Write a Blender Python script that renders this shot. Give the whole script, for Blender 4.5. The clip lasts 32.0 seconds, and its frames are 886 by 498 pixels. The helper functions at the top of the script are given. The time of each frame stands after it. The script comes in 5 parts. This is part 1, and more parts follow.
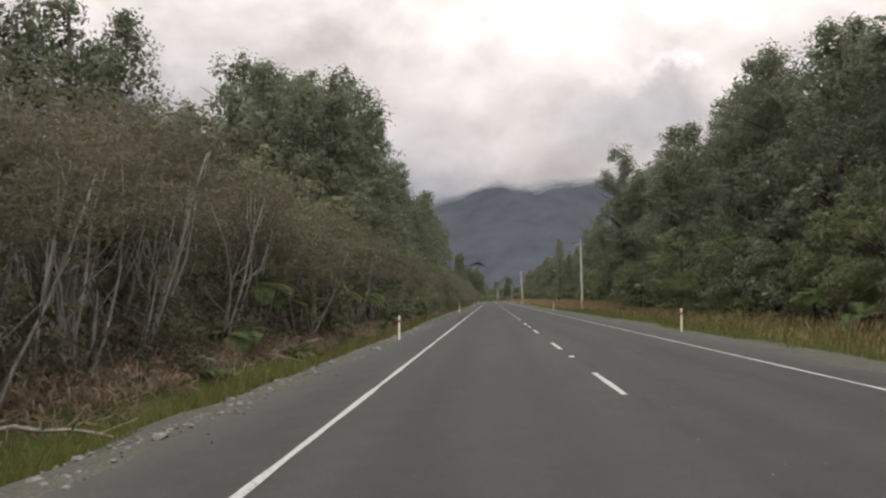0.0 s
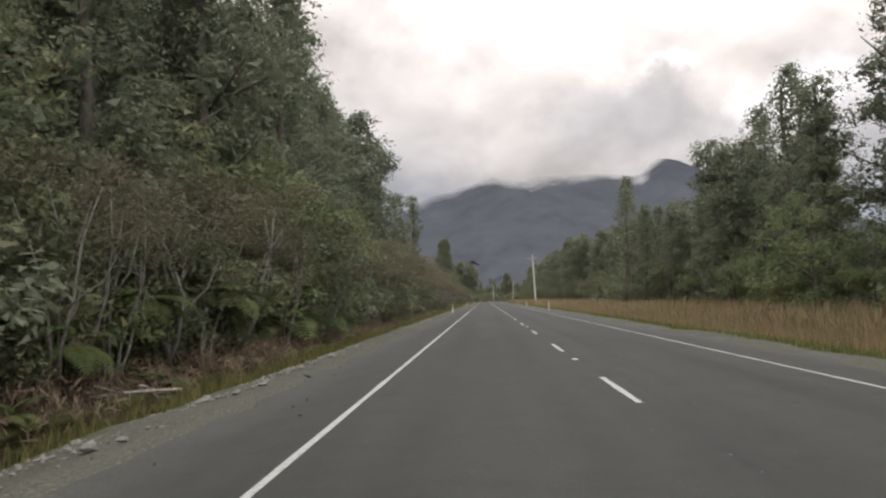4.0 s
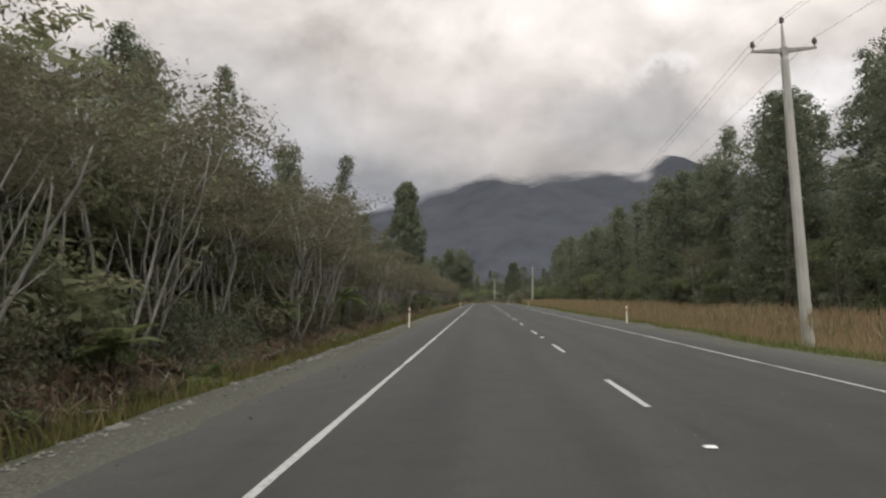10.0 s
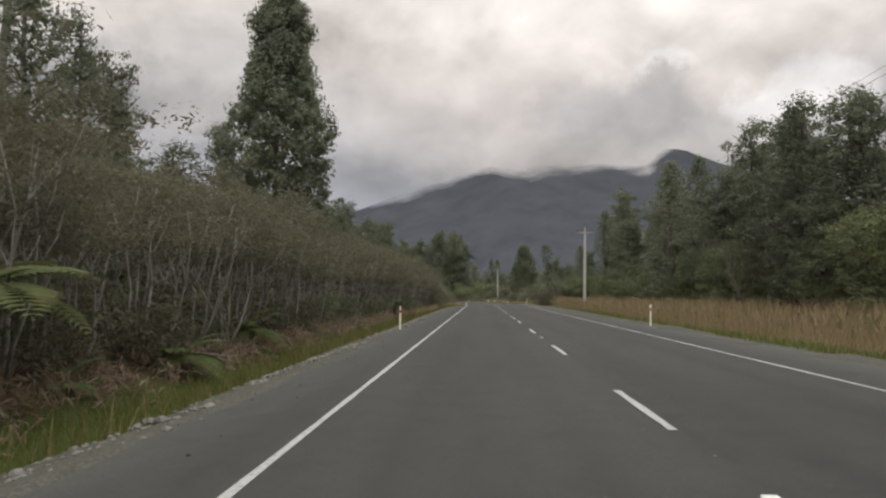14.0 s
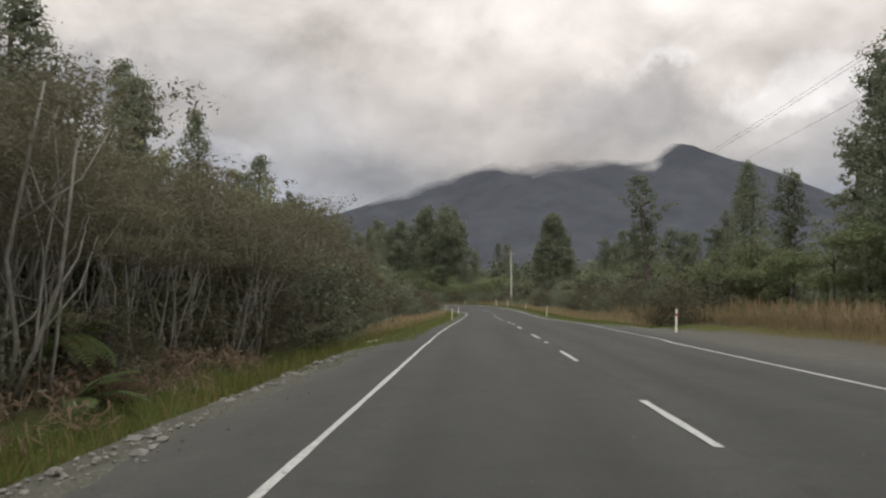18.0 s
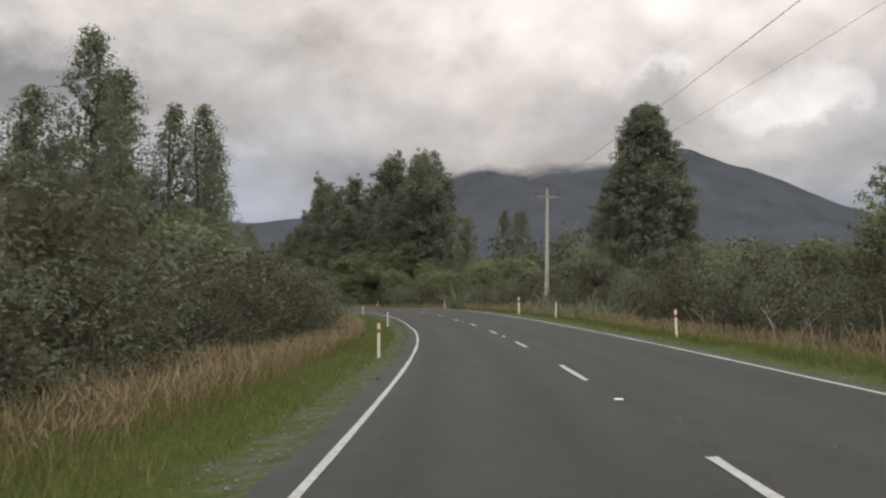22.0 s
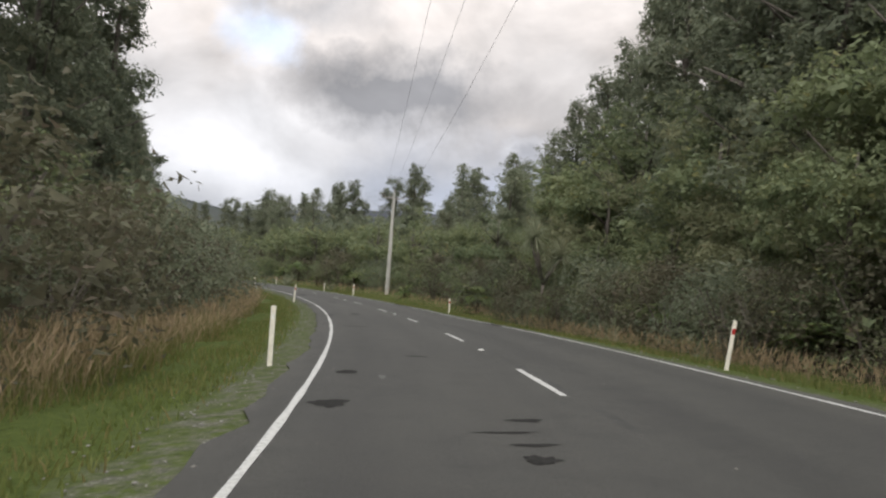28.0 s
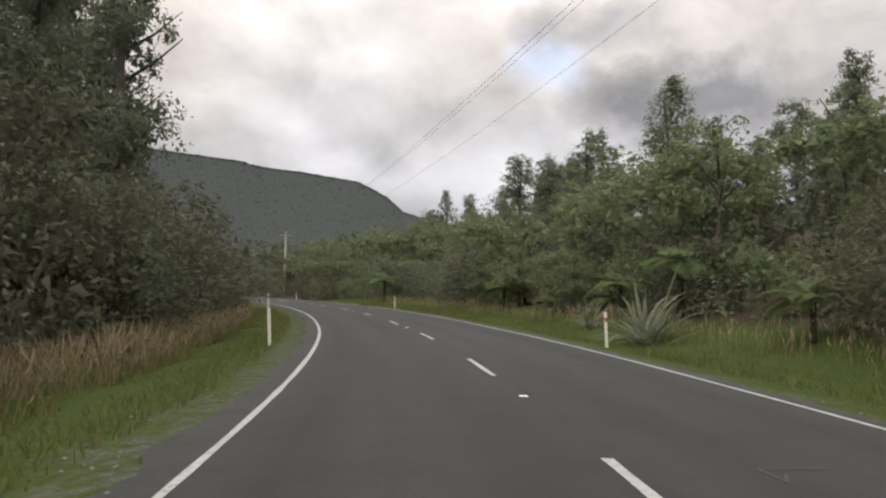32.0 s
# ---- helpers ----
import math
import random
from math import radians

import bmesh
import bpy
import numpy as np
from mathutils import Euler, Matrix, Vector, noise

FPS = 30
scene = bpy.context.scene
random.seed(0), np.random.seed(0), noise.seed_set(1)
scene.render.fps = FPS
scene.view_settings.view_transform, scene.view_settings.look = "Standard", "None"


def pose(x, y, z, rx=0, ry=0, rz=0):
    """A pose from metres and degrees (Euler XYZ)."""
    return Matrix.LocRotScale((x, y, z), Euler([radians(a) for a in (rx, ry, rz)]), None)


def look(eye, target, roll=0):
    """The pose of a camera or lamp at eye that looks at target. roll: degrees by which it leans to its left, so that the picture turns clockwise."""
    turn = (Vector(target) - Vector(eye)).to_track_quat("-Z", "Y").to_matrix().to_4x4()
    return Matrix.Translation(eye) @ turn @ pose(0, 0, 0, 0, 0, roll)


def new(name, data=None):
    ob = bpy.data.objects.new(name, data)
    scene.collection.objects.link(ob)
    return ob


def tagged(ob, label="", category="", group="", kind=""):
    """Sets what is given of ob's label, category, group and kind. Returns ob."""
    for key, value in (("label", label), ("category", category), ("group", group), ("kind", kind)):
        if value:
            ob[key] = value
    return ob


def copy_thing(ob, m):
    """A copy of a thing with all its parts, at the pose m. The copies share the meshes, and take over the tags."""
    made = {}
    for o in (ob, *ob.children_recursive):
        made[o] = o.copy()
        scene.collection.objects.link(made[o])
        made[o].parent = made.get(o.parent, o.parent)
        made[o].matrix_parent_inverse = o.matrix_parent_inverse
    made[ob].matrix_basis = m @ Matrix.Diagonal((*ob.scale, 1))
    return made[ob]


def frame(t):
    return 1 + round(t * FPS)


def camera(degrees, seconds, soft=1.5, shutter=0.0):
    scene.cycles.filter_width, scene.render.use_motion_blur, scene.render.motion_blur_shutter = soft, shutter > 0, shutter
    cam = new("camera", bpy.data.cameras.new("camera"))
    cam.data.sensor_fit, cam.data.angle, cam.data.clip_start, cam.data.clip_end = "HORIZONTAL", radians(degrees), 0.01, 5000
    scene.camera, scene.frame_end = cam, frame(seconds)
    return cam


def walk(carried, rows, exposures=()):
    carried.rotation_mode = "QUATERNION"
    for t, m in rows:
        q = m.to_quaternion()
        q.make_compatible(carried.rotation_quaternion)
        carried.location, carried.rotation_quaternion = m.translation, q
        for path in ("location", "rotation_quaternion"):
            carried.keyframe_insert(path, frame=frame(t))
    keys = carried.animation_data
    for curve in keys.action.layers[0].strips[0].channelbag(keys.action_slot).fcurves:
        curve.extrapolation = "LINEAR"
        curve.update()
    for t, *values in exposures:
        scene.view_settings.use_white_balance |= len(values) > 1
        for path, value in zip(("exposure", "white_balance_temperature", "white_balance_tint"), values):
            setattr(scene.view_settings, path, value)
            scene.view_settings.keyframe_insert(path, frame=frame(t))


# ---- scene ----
cam = camera(55.9, 32.0, soft=2.3, shutter=0.04)
PATH = [
    (0, (-1.77, -0.25, 1.30), (-2.88, 19.69, 2.513), -0.77),
    (0.5, (-1.86, 12.29, 1.30), (-2.93, 32.22, 2.539), -0.83),
    (1, (-1.92, 24.85, 1.30), (-2.97, 44.79, 2.557), -0.89),
    (1.5, (-1.92, 37.53, 1.30), (-2.93, 57.47, 2.552), -0.99),
    (2, (-1.89, 50.23, 1.30), (-2.89, 70.16, 2.540), -1.05),
    (2.5, (-1.87, 62.85, 1.30), (-2.87, 82.78, 2.540), -0.99),
    (3, (-1.86, 75.45, 1.30), (-2.86, 95.39, 2.539), -0.91),
    (3.5, (-1.86, 88.07, 1.30), (-2.85, 108.01, 2.528), -0.89),
    (4, (-1.87, 100.70, 1.30), (-2.84, 120.64, 2.509), -0.92),
    (4.5, (-1.89, 113.34, 1.30), (-2.83, 133.28, 2.484), -0.97),
    (5, (-1.91, 125.98, 1.30), (-2.82, 145.93, 2.458), -1.03),
    (5.5, (-1.91, 138.65, 1.30), (-2.81, 158.59, 2.434), -1.07),
    (6, (-1.90, 151.33, 1.30), (-2.80, 171.28, 2.414), -1.08),
    (6.5, (-1.85, 164.07, 1.30), (-2.80, 184.02, 2.395), -1.09),
    (7, (-1.82, 176.75, 1.30), (-2.80, 196.70, 2.386), -1.03),
    (7.5, (-1.86, 189.27, 1.30), (-2.84, 209.22, 2.406), -0.76),
    (8, (-1.90, 201.67, 1.30), (-2.88, 221.62, 2.428), -0.52),
    (8.5, (-1.92, 213.90, 1.30), (-2.86, 233.85, 2.418), -0.55),
    (9, (-1.93, 226.12, 1.30), (-2.84, 246.07, 2.409), -0.61),
    (9.5, (-1.96, 238.50, 1.30), (-2.87, 258.45, 2.439), -0.37),
    (10, (-1.96, 251.02, 1.30), (-2.88, 270.96, 2.474), -0.19),
    (10.5, (-1.93, 263.74, 1.30), (-2.84, 283.69, 2.489), -0.39),
    (11, (-1.88, 276.59, 1.30), (-2.78, 296.53, 2.490), -0.62),
    (11.5, (-1.87, 289.51, 1.30), (-2.76, 309.46, 2.464), -0.57),
    (12, (-1.87, 302.43, 1.30), (-2.75, 322.38, 2.433), -0.47),
    (12.5, (-1.86, 315.22, 1.30), (-2.73, 335.17, 2.416), -0.49),
    (13, (-1.85, 327.92, 1.30), (-2.72, 347.87, 2.405), -0.48),
    (13.5, (-1.84, 340.46, 1.30), (-2.72, 360.41, 2.399), -0.34),
    (14, (-1.83, 352.96, 1.30), (-2.72, 372.91, 2.398), -0.20),
    (14.5, (-1.80, 365.54, 1.30), (-2.68, 385.49, 2.405), -0.18),
    (15, (-1.74, 378.16, 1.30), (-2.61, 398.11, 2.419), -0.27),
    (15.5, (-1.69, 390.81, 1.30), (-2.55, 410.76, 2.438), -0.40),
    (16, (-1.67, 403.47, 1.30), (-2.52, 423.41, 2.457), -0.54),
    (16.5, (-1.72, 416.12, 1.30), (-2.56, 436.07, 2.475), -0.64),
    (17, (-1.83, 428.76, 1.30), (-2.68, 448.71, 2.490), -0.70),
    (17.5, (-1.97, 441.37, 1.30), (-2.82, 461.31, 2.449), -0.59),
    (18, (-2.07, 453.84, 1.28), (-3.00, 473.79, 2.365), -0.47),
    (18.5, (-2.00, 466.13, 1.23), (-3.05, 486.07, 2.276), -0.61),
    (19, (-1.96, 478.20, 1.15), (-3.07, 498.15, 2.172), -0.73),
    (19.5, (-2.15, 489.96, 1.02), (-3.12, 509.91, 2.046), -0.62),
    (20, (-2.39, 501.52, 0.90), (-3.21, 521.48, 1.928), -0.36),
    (20.5, (-2.53, 512.91, 0.70), (-3.28, 532.87, 1.747), 0.09),
    (21, (-2.61, 524.29, 0.51), (-3.28, 544.25, 1.589), 0.50),
    (21.5, (-2.68, 535.86, 0.35), (-3.38, 555.82, 1.463), 0.55),
    (22, (-2.72, 547.48, 0.23), (-3.48, 567.44, 1.382), 0.59),
    (22.5, (-2.87, 559.15, 0.13), (-3.57, 579.10, 1.319), 0.85),
    (23, (-3.20, 570.69, 0.03), (-3.95, 590.64, 1.235), 1.34),
    (23.5, (-3.65, 581.90, -0.06), (-4.60, 601.84, 1.166), 2.16),
    (24, (-4.43, 592.99, -0.10), (-5.81, 612.90, 1.110), 3.12),
    (24.5, (-5.77, 604.08, -0.12), (-8.06, 623.92, 1.054), 4.11),
    (25, (-7.62, 615.07, -0.06), (-10.97, 634.75, 1.022), 4.88),
    (25.5, (-9.96, 625.86, -0.07), (-14.23, 645.37, 0.869), 5.10),
    (26, (-12.77, 636.42, -0.12), (-17.90, 655.73, 0.746), 5.28),
    (26.5, (-16.03, 646.74, -0.24), (-21.95, 665.83, 0.613), 5.41),
    (27, (-19.71, 656.81, -0.37), (-26.36, 675.66, 0.500), 5.41),
    (27.5, (-23.74, 666.64, -0.46), (-31.12, 685.21, 0.436), 5.18),
    (28, (-28.10, 676.22, -0.54), (-36.24, 694.46, 0.356), 4.62),
    (28.5, (-32.70, 685.48, -0.57), (-41.67, 703.34, 0.289), 3.63),
    (29, (-37.72, 694.62, -0.60), (-47.50, 712.05, 0.236), 2.62),
    (29.5, (-43.38, 703.85, -0.64), (-53.87, 720.85, 0.244), 1.94),
    (30, (-49.58, 712.98, -0.68), (-60.74, 729.54, 0.282), 1.50),
    (30.5, (-56.35, 722.01, -0.69), (-68.24, 738.05, 0.334), 1.47),
    (31, (-63.47, 730.63, -0.68), (-76.08, 746.12, 0.395), 1.50),
    (31.5, (-70.59, 738.50, -0.65), (-83.90, 753.38, 0.434), 1.22),
    (32, (-77.94, 745.90, -0.64), (-91.94, 760.14, 0.444), 0.86),
]
walk(cam, [(t, look(eye, target, roll)) for t, eye, target, roll in PATH],
     exposures=[(0, 0.20, 6400, 13), (1, 0.31, 6380, 12), (3, 0.38, 6350, 12), (7, -0.02, 6400, 11), (22, -0.08, 6430, 10), (25, 0.0, 6430, 11), (28, 0.30, 6330, 11), (30, 0.0, 6360, 11), (32, 0.08, 6400, 12)])

# ---------------------------------------------------------------- light
SUN_AZ, SUN_EL = radians(160), radians(46)
world = bpy.data.worlds.new("overcast_sky")
scene.world = world
world.use_nodes = True


class Nodes:
    """Short hand for building node trees."""

    def __init__(self, tree):
        self.tree = tree
        tree.nodes.clear()

    def add(self, kind, ins=None):
        n = self.tree.nodes.new(kind)
        for k, v in (ins or {}).items():
            if isinstance(v, bpy.types.NodeSocket):
                self.tree.links.new(v, n.inputs[k])
            else:
                n.inputs[k].default_value = v
        return n

    def math(self, op, a, b=0.0, clamp=False):
        n = self.add("ShaderNodeMath", {0: a, 1: b})
        n.operation, n.use_clamp = op, clamp
        return n.outputs[0]

    def mix(self, f, a, b, kind="MIX"):
        n = self.add("ShaderNodeMix")
        n.data_type, n.blend_type = "RGBA", kind
        for sock, v in ((n.inputs[0], f), (n.inputs[6], a), (n.inputs[7], b)):
            if isinstance(v, bpy.types.NodeSocket):
                self.tree.links.new(v, sock)
            else:
                sock.default_value = v
        return n.outputs[2]

    def ramp(self, f, stops):
        n = self.add("ShaderNodeValToRGB", {0: f})
        e = n.color_ramp.elements
        while len(e) < len(stops):
            e.new(0.5)
        for el, (p, c) in zip(e, stops):
            el.position = p
            el.color = c if len(c) == 4 else (*c, 1)
        return n.outputs[0]

    def noise(self, vec, scale, detail=4.0, rough=0.55, distort=0.0):
        ins = {"Scale": scale, "Detail": detail, "Roughness": rough, "Distortion": distort}
        if vec is not None:
            ins["Vector"] = vec
        return self.add("ShaderNodeTexNoise", ins).outputs[0]


def build_world():
    N = Nodes(world.node_tree)
    tc = N.add("ShaderNodeTexCoord").outputs["Generated"]
    sep = N.add("ShaderNodeSeparateXYZ", {0: tc})

    def mass(up):
        """Billows of the cloud deck, looked at a little higher up."""
        at = N.add("ShaderNodeMapping", {"Vector": tc, "Location": (0.31, 0.12, 0.4 + up), "Scale": (1.0, 1.0, 1.4)}).outputs[0]
        big, fine = N.noise(at, 2.9, 6, 0.46, 0.25), N.noise(at, 8.0, 6, 0.5, 0.4)
        return N.math("ADD", N.math("MULTIPLY", big, 0.6), N.math("MULTIPLY", fine, 0.4))

    here, above = mass(0.0), mass(0.06)
    # the deck from the horizon up: blue-grey far off, warm grey, then pale
    deck = N.ramp(sep.outputs[2], [(0.03, (0.33, 0.36, 0.42)), (0.11, (0.37, 0.385, 0.42)), (0.15, (0.475, 0.455, 0.445)), (0.20, (0.62, 0.568, 0.53)), (0.255, (0.79, 0.722, 0.672)), (0.33, (0.94, 0.868, 0.812)), (0.5, (0.98, 0.96, 0.94))])
    # lit crowns and shaded bases of the billows
    relief = N.math("MULTIPLY", N.math("SUBTRACT", here, above), 1.9)
    body = N.math("MULTIPLY", N.math("SUBTRACT", here, 0.5), 0.85)
    tone = N.math("ADD", N.math("ADD", relief, body), 1.0)
    cloud = N.mix(1.0, deck, N.add("ShaderNodeCombineColor", {0: tone, 1: tone, 2: tone}).outputs[0], "MULTIPLY")
    # an overcast sky is brightest overhead
    top = N.ramp(sep.outputs[2], [(0.36, (1, 1, 1)), (0.62, (1.25, 1.25, 1.23)), (1.0, (1.55, 1.55, 1.52))])
    cloud = N.mix(1.0, cloud, top, "MULTIPLY")
    # single clouds and thin places that stand out of the cover
    warp = N.add("ShaderNodeTexNoise", {"Vector": tc, "Scale": 9.0, "Detail": 8.0, "Roughness": 0.62}).outputs["Color"]
    shift = N.add("ShaderNodeVectorMath", {0: warp, 1: (-0.5, -0.5, -0.5)}).outputs[0]
    near = N.add("ShaderNodeVectorMath", {0: shift, 1: (0.17, 0.17, 0.11), 2: tc})
    near.operation = "MULTIPLY_ADD"
    for aim, flat, size, colour, share, soft in (
            ((-0.154, 0.980, 0.145), 1.6, 0.200, (0.375, 0.38, 0.405), 0.75, 0.2),
            ((-0.250, 0.950, 0.200), 1.8, 0.150, (0.50, 0.49, 0.49), 0.6, 0.2),
            ((-0.020, 0.975, 0.225), 2.2, 0.200, (0.66, 0.615, 0.585), 0.6, 0.2),
            ((0.100, 0.985, 0.165), 3.2, 0.210, (0.61, 0.565, 0.535), 0.75, 0.2),
            ((0.180, 0.962, 0.208), 1.9, 0.120, (0.455, 0.44, 0.435), 0.85, 0.45),
            ((0.420, 0.890, 0.190), 1.2, 0.110, (0.47, 0.465, 0.48), 0.7, 0.2),
            ((0.305, 0.930, 0.192), 1.7, 0.085, (0.68, 0.655, 0.64), 0.7, 0.2),
            ((0.340, 0.918, 0.216), 2.6, 0.075, (0.90, 0.87, 0.85), 0.8, 0.5),
            ((0.222, 0.941, 0.256), 5.5, 0.060, (1.0, 0.97, 0.95), 0.7, 0.15),
            ((-0.441, 0.858, 0.258), 2.5, 0.120, (0.80, 0.76, 0.73), 0.6, 0.2),
            ((-0.454, 0.874, 0.178), 2.6, 0.150, (0.66, 0.66, 0.68), 0.75, 0.2),
            ((-0.620, 0.770, 0.150), 1.5, 0.200, (0.79, 0.785, 0.79), 0.85, 0.2),
            ((-0.773, 0.610, 0.176), 1.3, 0.230, (0.76, 0.75, 0.75), 0.85, 0.2),
            ((-0.362, 0.923, 0.118), 2.6, 0.190, (0.40, 0.43, 0.50), 0.8, 0.2),
            ((-0.318, 0.934, 0.163), 4.8, 0.06, (0.80, 0.80, 0.82), 0.45, 0.05),
            ((-0.300, 0.925, 0.262), 1.8, 0.130, (0.55, 0.535, 0.525), 0.6, 0.2),
            ((-0.455, 0.862, 0.221), 3.3, 0.185, (0.27, 0.27, 0.28), 0.95, 0.35),
            ((-0.577, 0.774, 0.263), 1.8, 0.075, (0.66, 0.78, 0.98), 0.8, 0.2),
            ((-0.540, 0.790, 0.300), 2.5, 0.090, (0.48, 0.48, 0.49), 0.7, 0.2)):
        off = N.add("ShaderNodeVectorMath", {0: near.outputs[0], 1: aim})
        off.operation = "SUBTRACT"
        oval = N.add("ShaderNodeVectorMath", {0: off.outputs[0], 1: (1.0, 1.0, flat)})
        oval.operation = "MULTIPLY"
        far = N.add("ShaderNodeVectorMath", {0: oval.outputs[0]})
        far.operation = "LENGTH"
        reach = N.ramp(N.math("DIVIDE", far.outputs["Value"], size), [(soft, (share,) * 3), (1.0, (0, 0, 0))])
        own = N.mix(0.75, (1, 1, 1, 1), N.add("ShaderNodeCombineColor", {0: tone, 1: tone, 2: tone}).outputs[0])
        cloud = N.mix(reach, cloud, N.mix(1.0, (*colour, 1), own, "MULTIPLY"))
    air = N.add("ShaderNodeTexSky")
    air.sky_type, air.sun_disc, air.sun_elevation, air.sun_rotation = "NISHITA", False, SUN_EL, SUN_AZ
    sky = N.mix(1.0, air.outputs[0], (0.1, 0.1, 0.1, 1), "MULTIPLY")
    gap = N.ramp(here, [(0.70, (0, 0, 0)), (0.82, (0.6, 0.6, 0.6))])
    both = N.mix(gap, cloud, sky)
    bg = N.add("ShaderNodeBackground", {"Color": both, "Strength": 1.0})
    out = N.add("ShaderNodeOutputWorld")
    world.node_tree.links.new(bg.outputs[0], out.inputs[0])


build_world()
sun = new("sun", bpy.data.lights.new("sun", "SUN"))
sun.data.energy, sun.data.angle, sun.data.color = 1.5, radians(40), (1.0, 0.96, 0.90)
sun.matrix_world = look((0, 0, 100), (-60 * math.sin(SUN_AZ), -60 * math.cos(SUN_AZ), 100 - 60 * math.tan(SUN_EL)))


# ---------------------------------------------------------------- materials
def material(name):
    m = bpy.data.materials.new(name)
    m.use_nodes = True
    return m, Nodes(m.node_tree)


def finish(m, N, color, rough=0.8, bump=None, bump_strength=0.3, bump_dist=0.02, translucent=0.0, spec=0.3, metal=0.0):
    bs = N.add("ShaderNodeBsdfPrincipled", {"Base Color": color, "Roughness": rough, "Specular IOR Level": spec, "Metallic": metal})
    if bump is not None:
        b = N.add("ShaderNodeBump", {"Height": bump, "Strength": bump_strength, "Distance": bump_dist})
        N.tree.links.new(b.outputs[0], bs.inputs["Normal"])
    shader = bs.outputs[0]
    if translucent:
        tr = N.add("ShaderNodeBsdfTranslucent", {"Color": color})
        shader = N.add("ShaderNodeMixShader", {0: translucent, 1: shader, 2: tr.outputs[0]}).outputs[0]
    out = N.add("ShaderNodeOutputMaterial")
    N.tree.links.new(shader, out.inputs[0])
    return m


def leaf_material(name, dark, light, odd, odd_share=0.06, rough=0.6, translucent=0.45):
    """Foliage: each plant and each leaf has its own shade."""
    m, N = material(name)
    own = N.add("ShaderNodeObjectInfo").outputs["Random"]
    leaf = N.add("ShaderNodeNewGeometry").outputs["Random Per Island"]
    t = N.math("ADD", N.math("MULTIPLY", own, 0.6), N.math("MULTIPLY", leaf, 0.4))
    c = N.mix(t, (*dark, 1), (*light, 1))
    pick = N.math("GREATER_THAN", leaf, 1.0 - odd_share)
    c = N.mix(pick, c, (*odd, 1))
    pos = N.add("ShaderNodeNewGeometry").outputs["Position"]
    patch = N.noise(pos, 0.45, 2)
    c = N.mix(N.ramp(patch, [(0.4, (0, 0, 0)), (0.75, (0.4, 0.4, 0.4))]), c, (*odd, 1))
    sprig = N.noise(pos, 7.5, 3, 0.7)
    c = N.mix(1.0, c, N.ramp(sprig, [(0.34, (0.78, 0.78, 0.78)), (0.5, (0.97, 0.97, 0.97)), (0.66, (1.13, 1.13, 1.11))]), "MULTIPLY")
    return finish(m, N, c, rough, translucent=translucent, spec=0.2)


def plain(name, color, rough=0.6, vary=0.15, scale=8.0, bump=0.0, metal=0.0, spec=0.4):
    m, N = material(name)
    pos = N.add("ShaderNodeTexCoord").outputs["Object"]
    n1, n2 = N.noise(pos, scale, 5), N.noise(pos, scale * 7, 3)
    v = N.math("ADD", N.math("MULTIPLY", n1, 0.6), N.math("MULTIPLY", n2, 0.4))
    lo = tuple(c * (1 - vary) for c in color)
    hi = tuple(min(1, c * (1 + vary)) for c in color)
    c = N.ramp(v, [(0.3, lo), (0.7, hi)])
    return finish(m, N, c, rough, v if bump else None, bump, 0.01, metal=metal, spec=spec)


def bark(name, lo, hi, scale=3.0):
    m, N = material(name)
    pos = N.add("ShaderNodeTexCoord").outputs["Object"]
    st = N.add("ShaderNodeMapping", {"Vector": pos, "Scale": (1, 1, 0.25)}).outputs[0]
    v = N.noise(st, scale * 4, 6, 0.65)
    big = N.noise(pos, scale * 0.5, 3)
    c = N.ramp(N.math("ADD", N.math("MULTIPLY", v, 0.6), N.math("MULTIPLY", big, 0.4)), [(0.35, lo), (0.65, hi)])
    return finish(m, N, c, 0.85, v, 0.6, 0.02, spec=0.2)


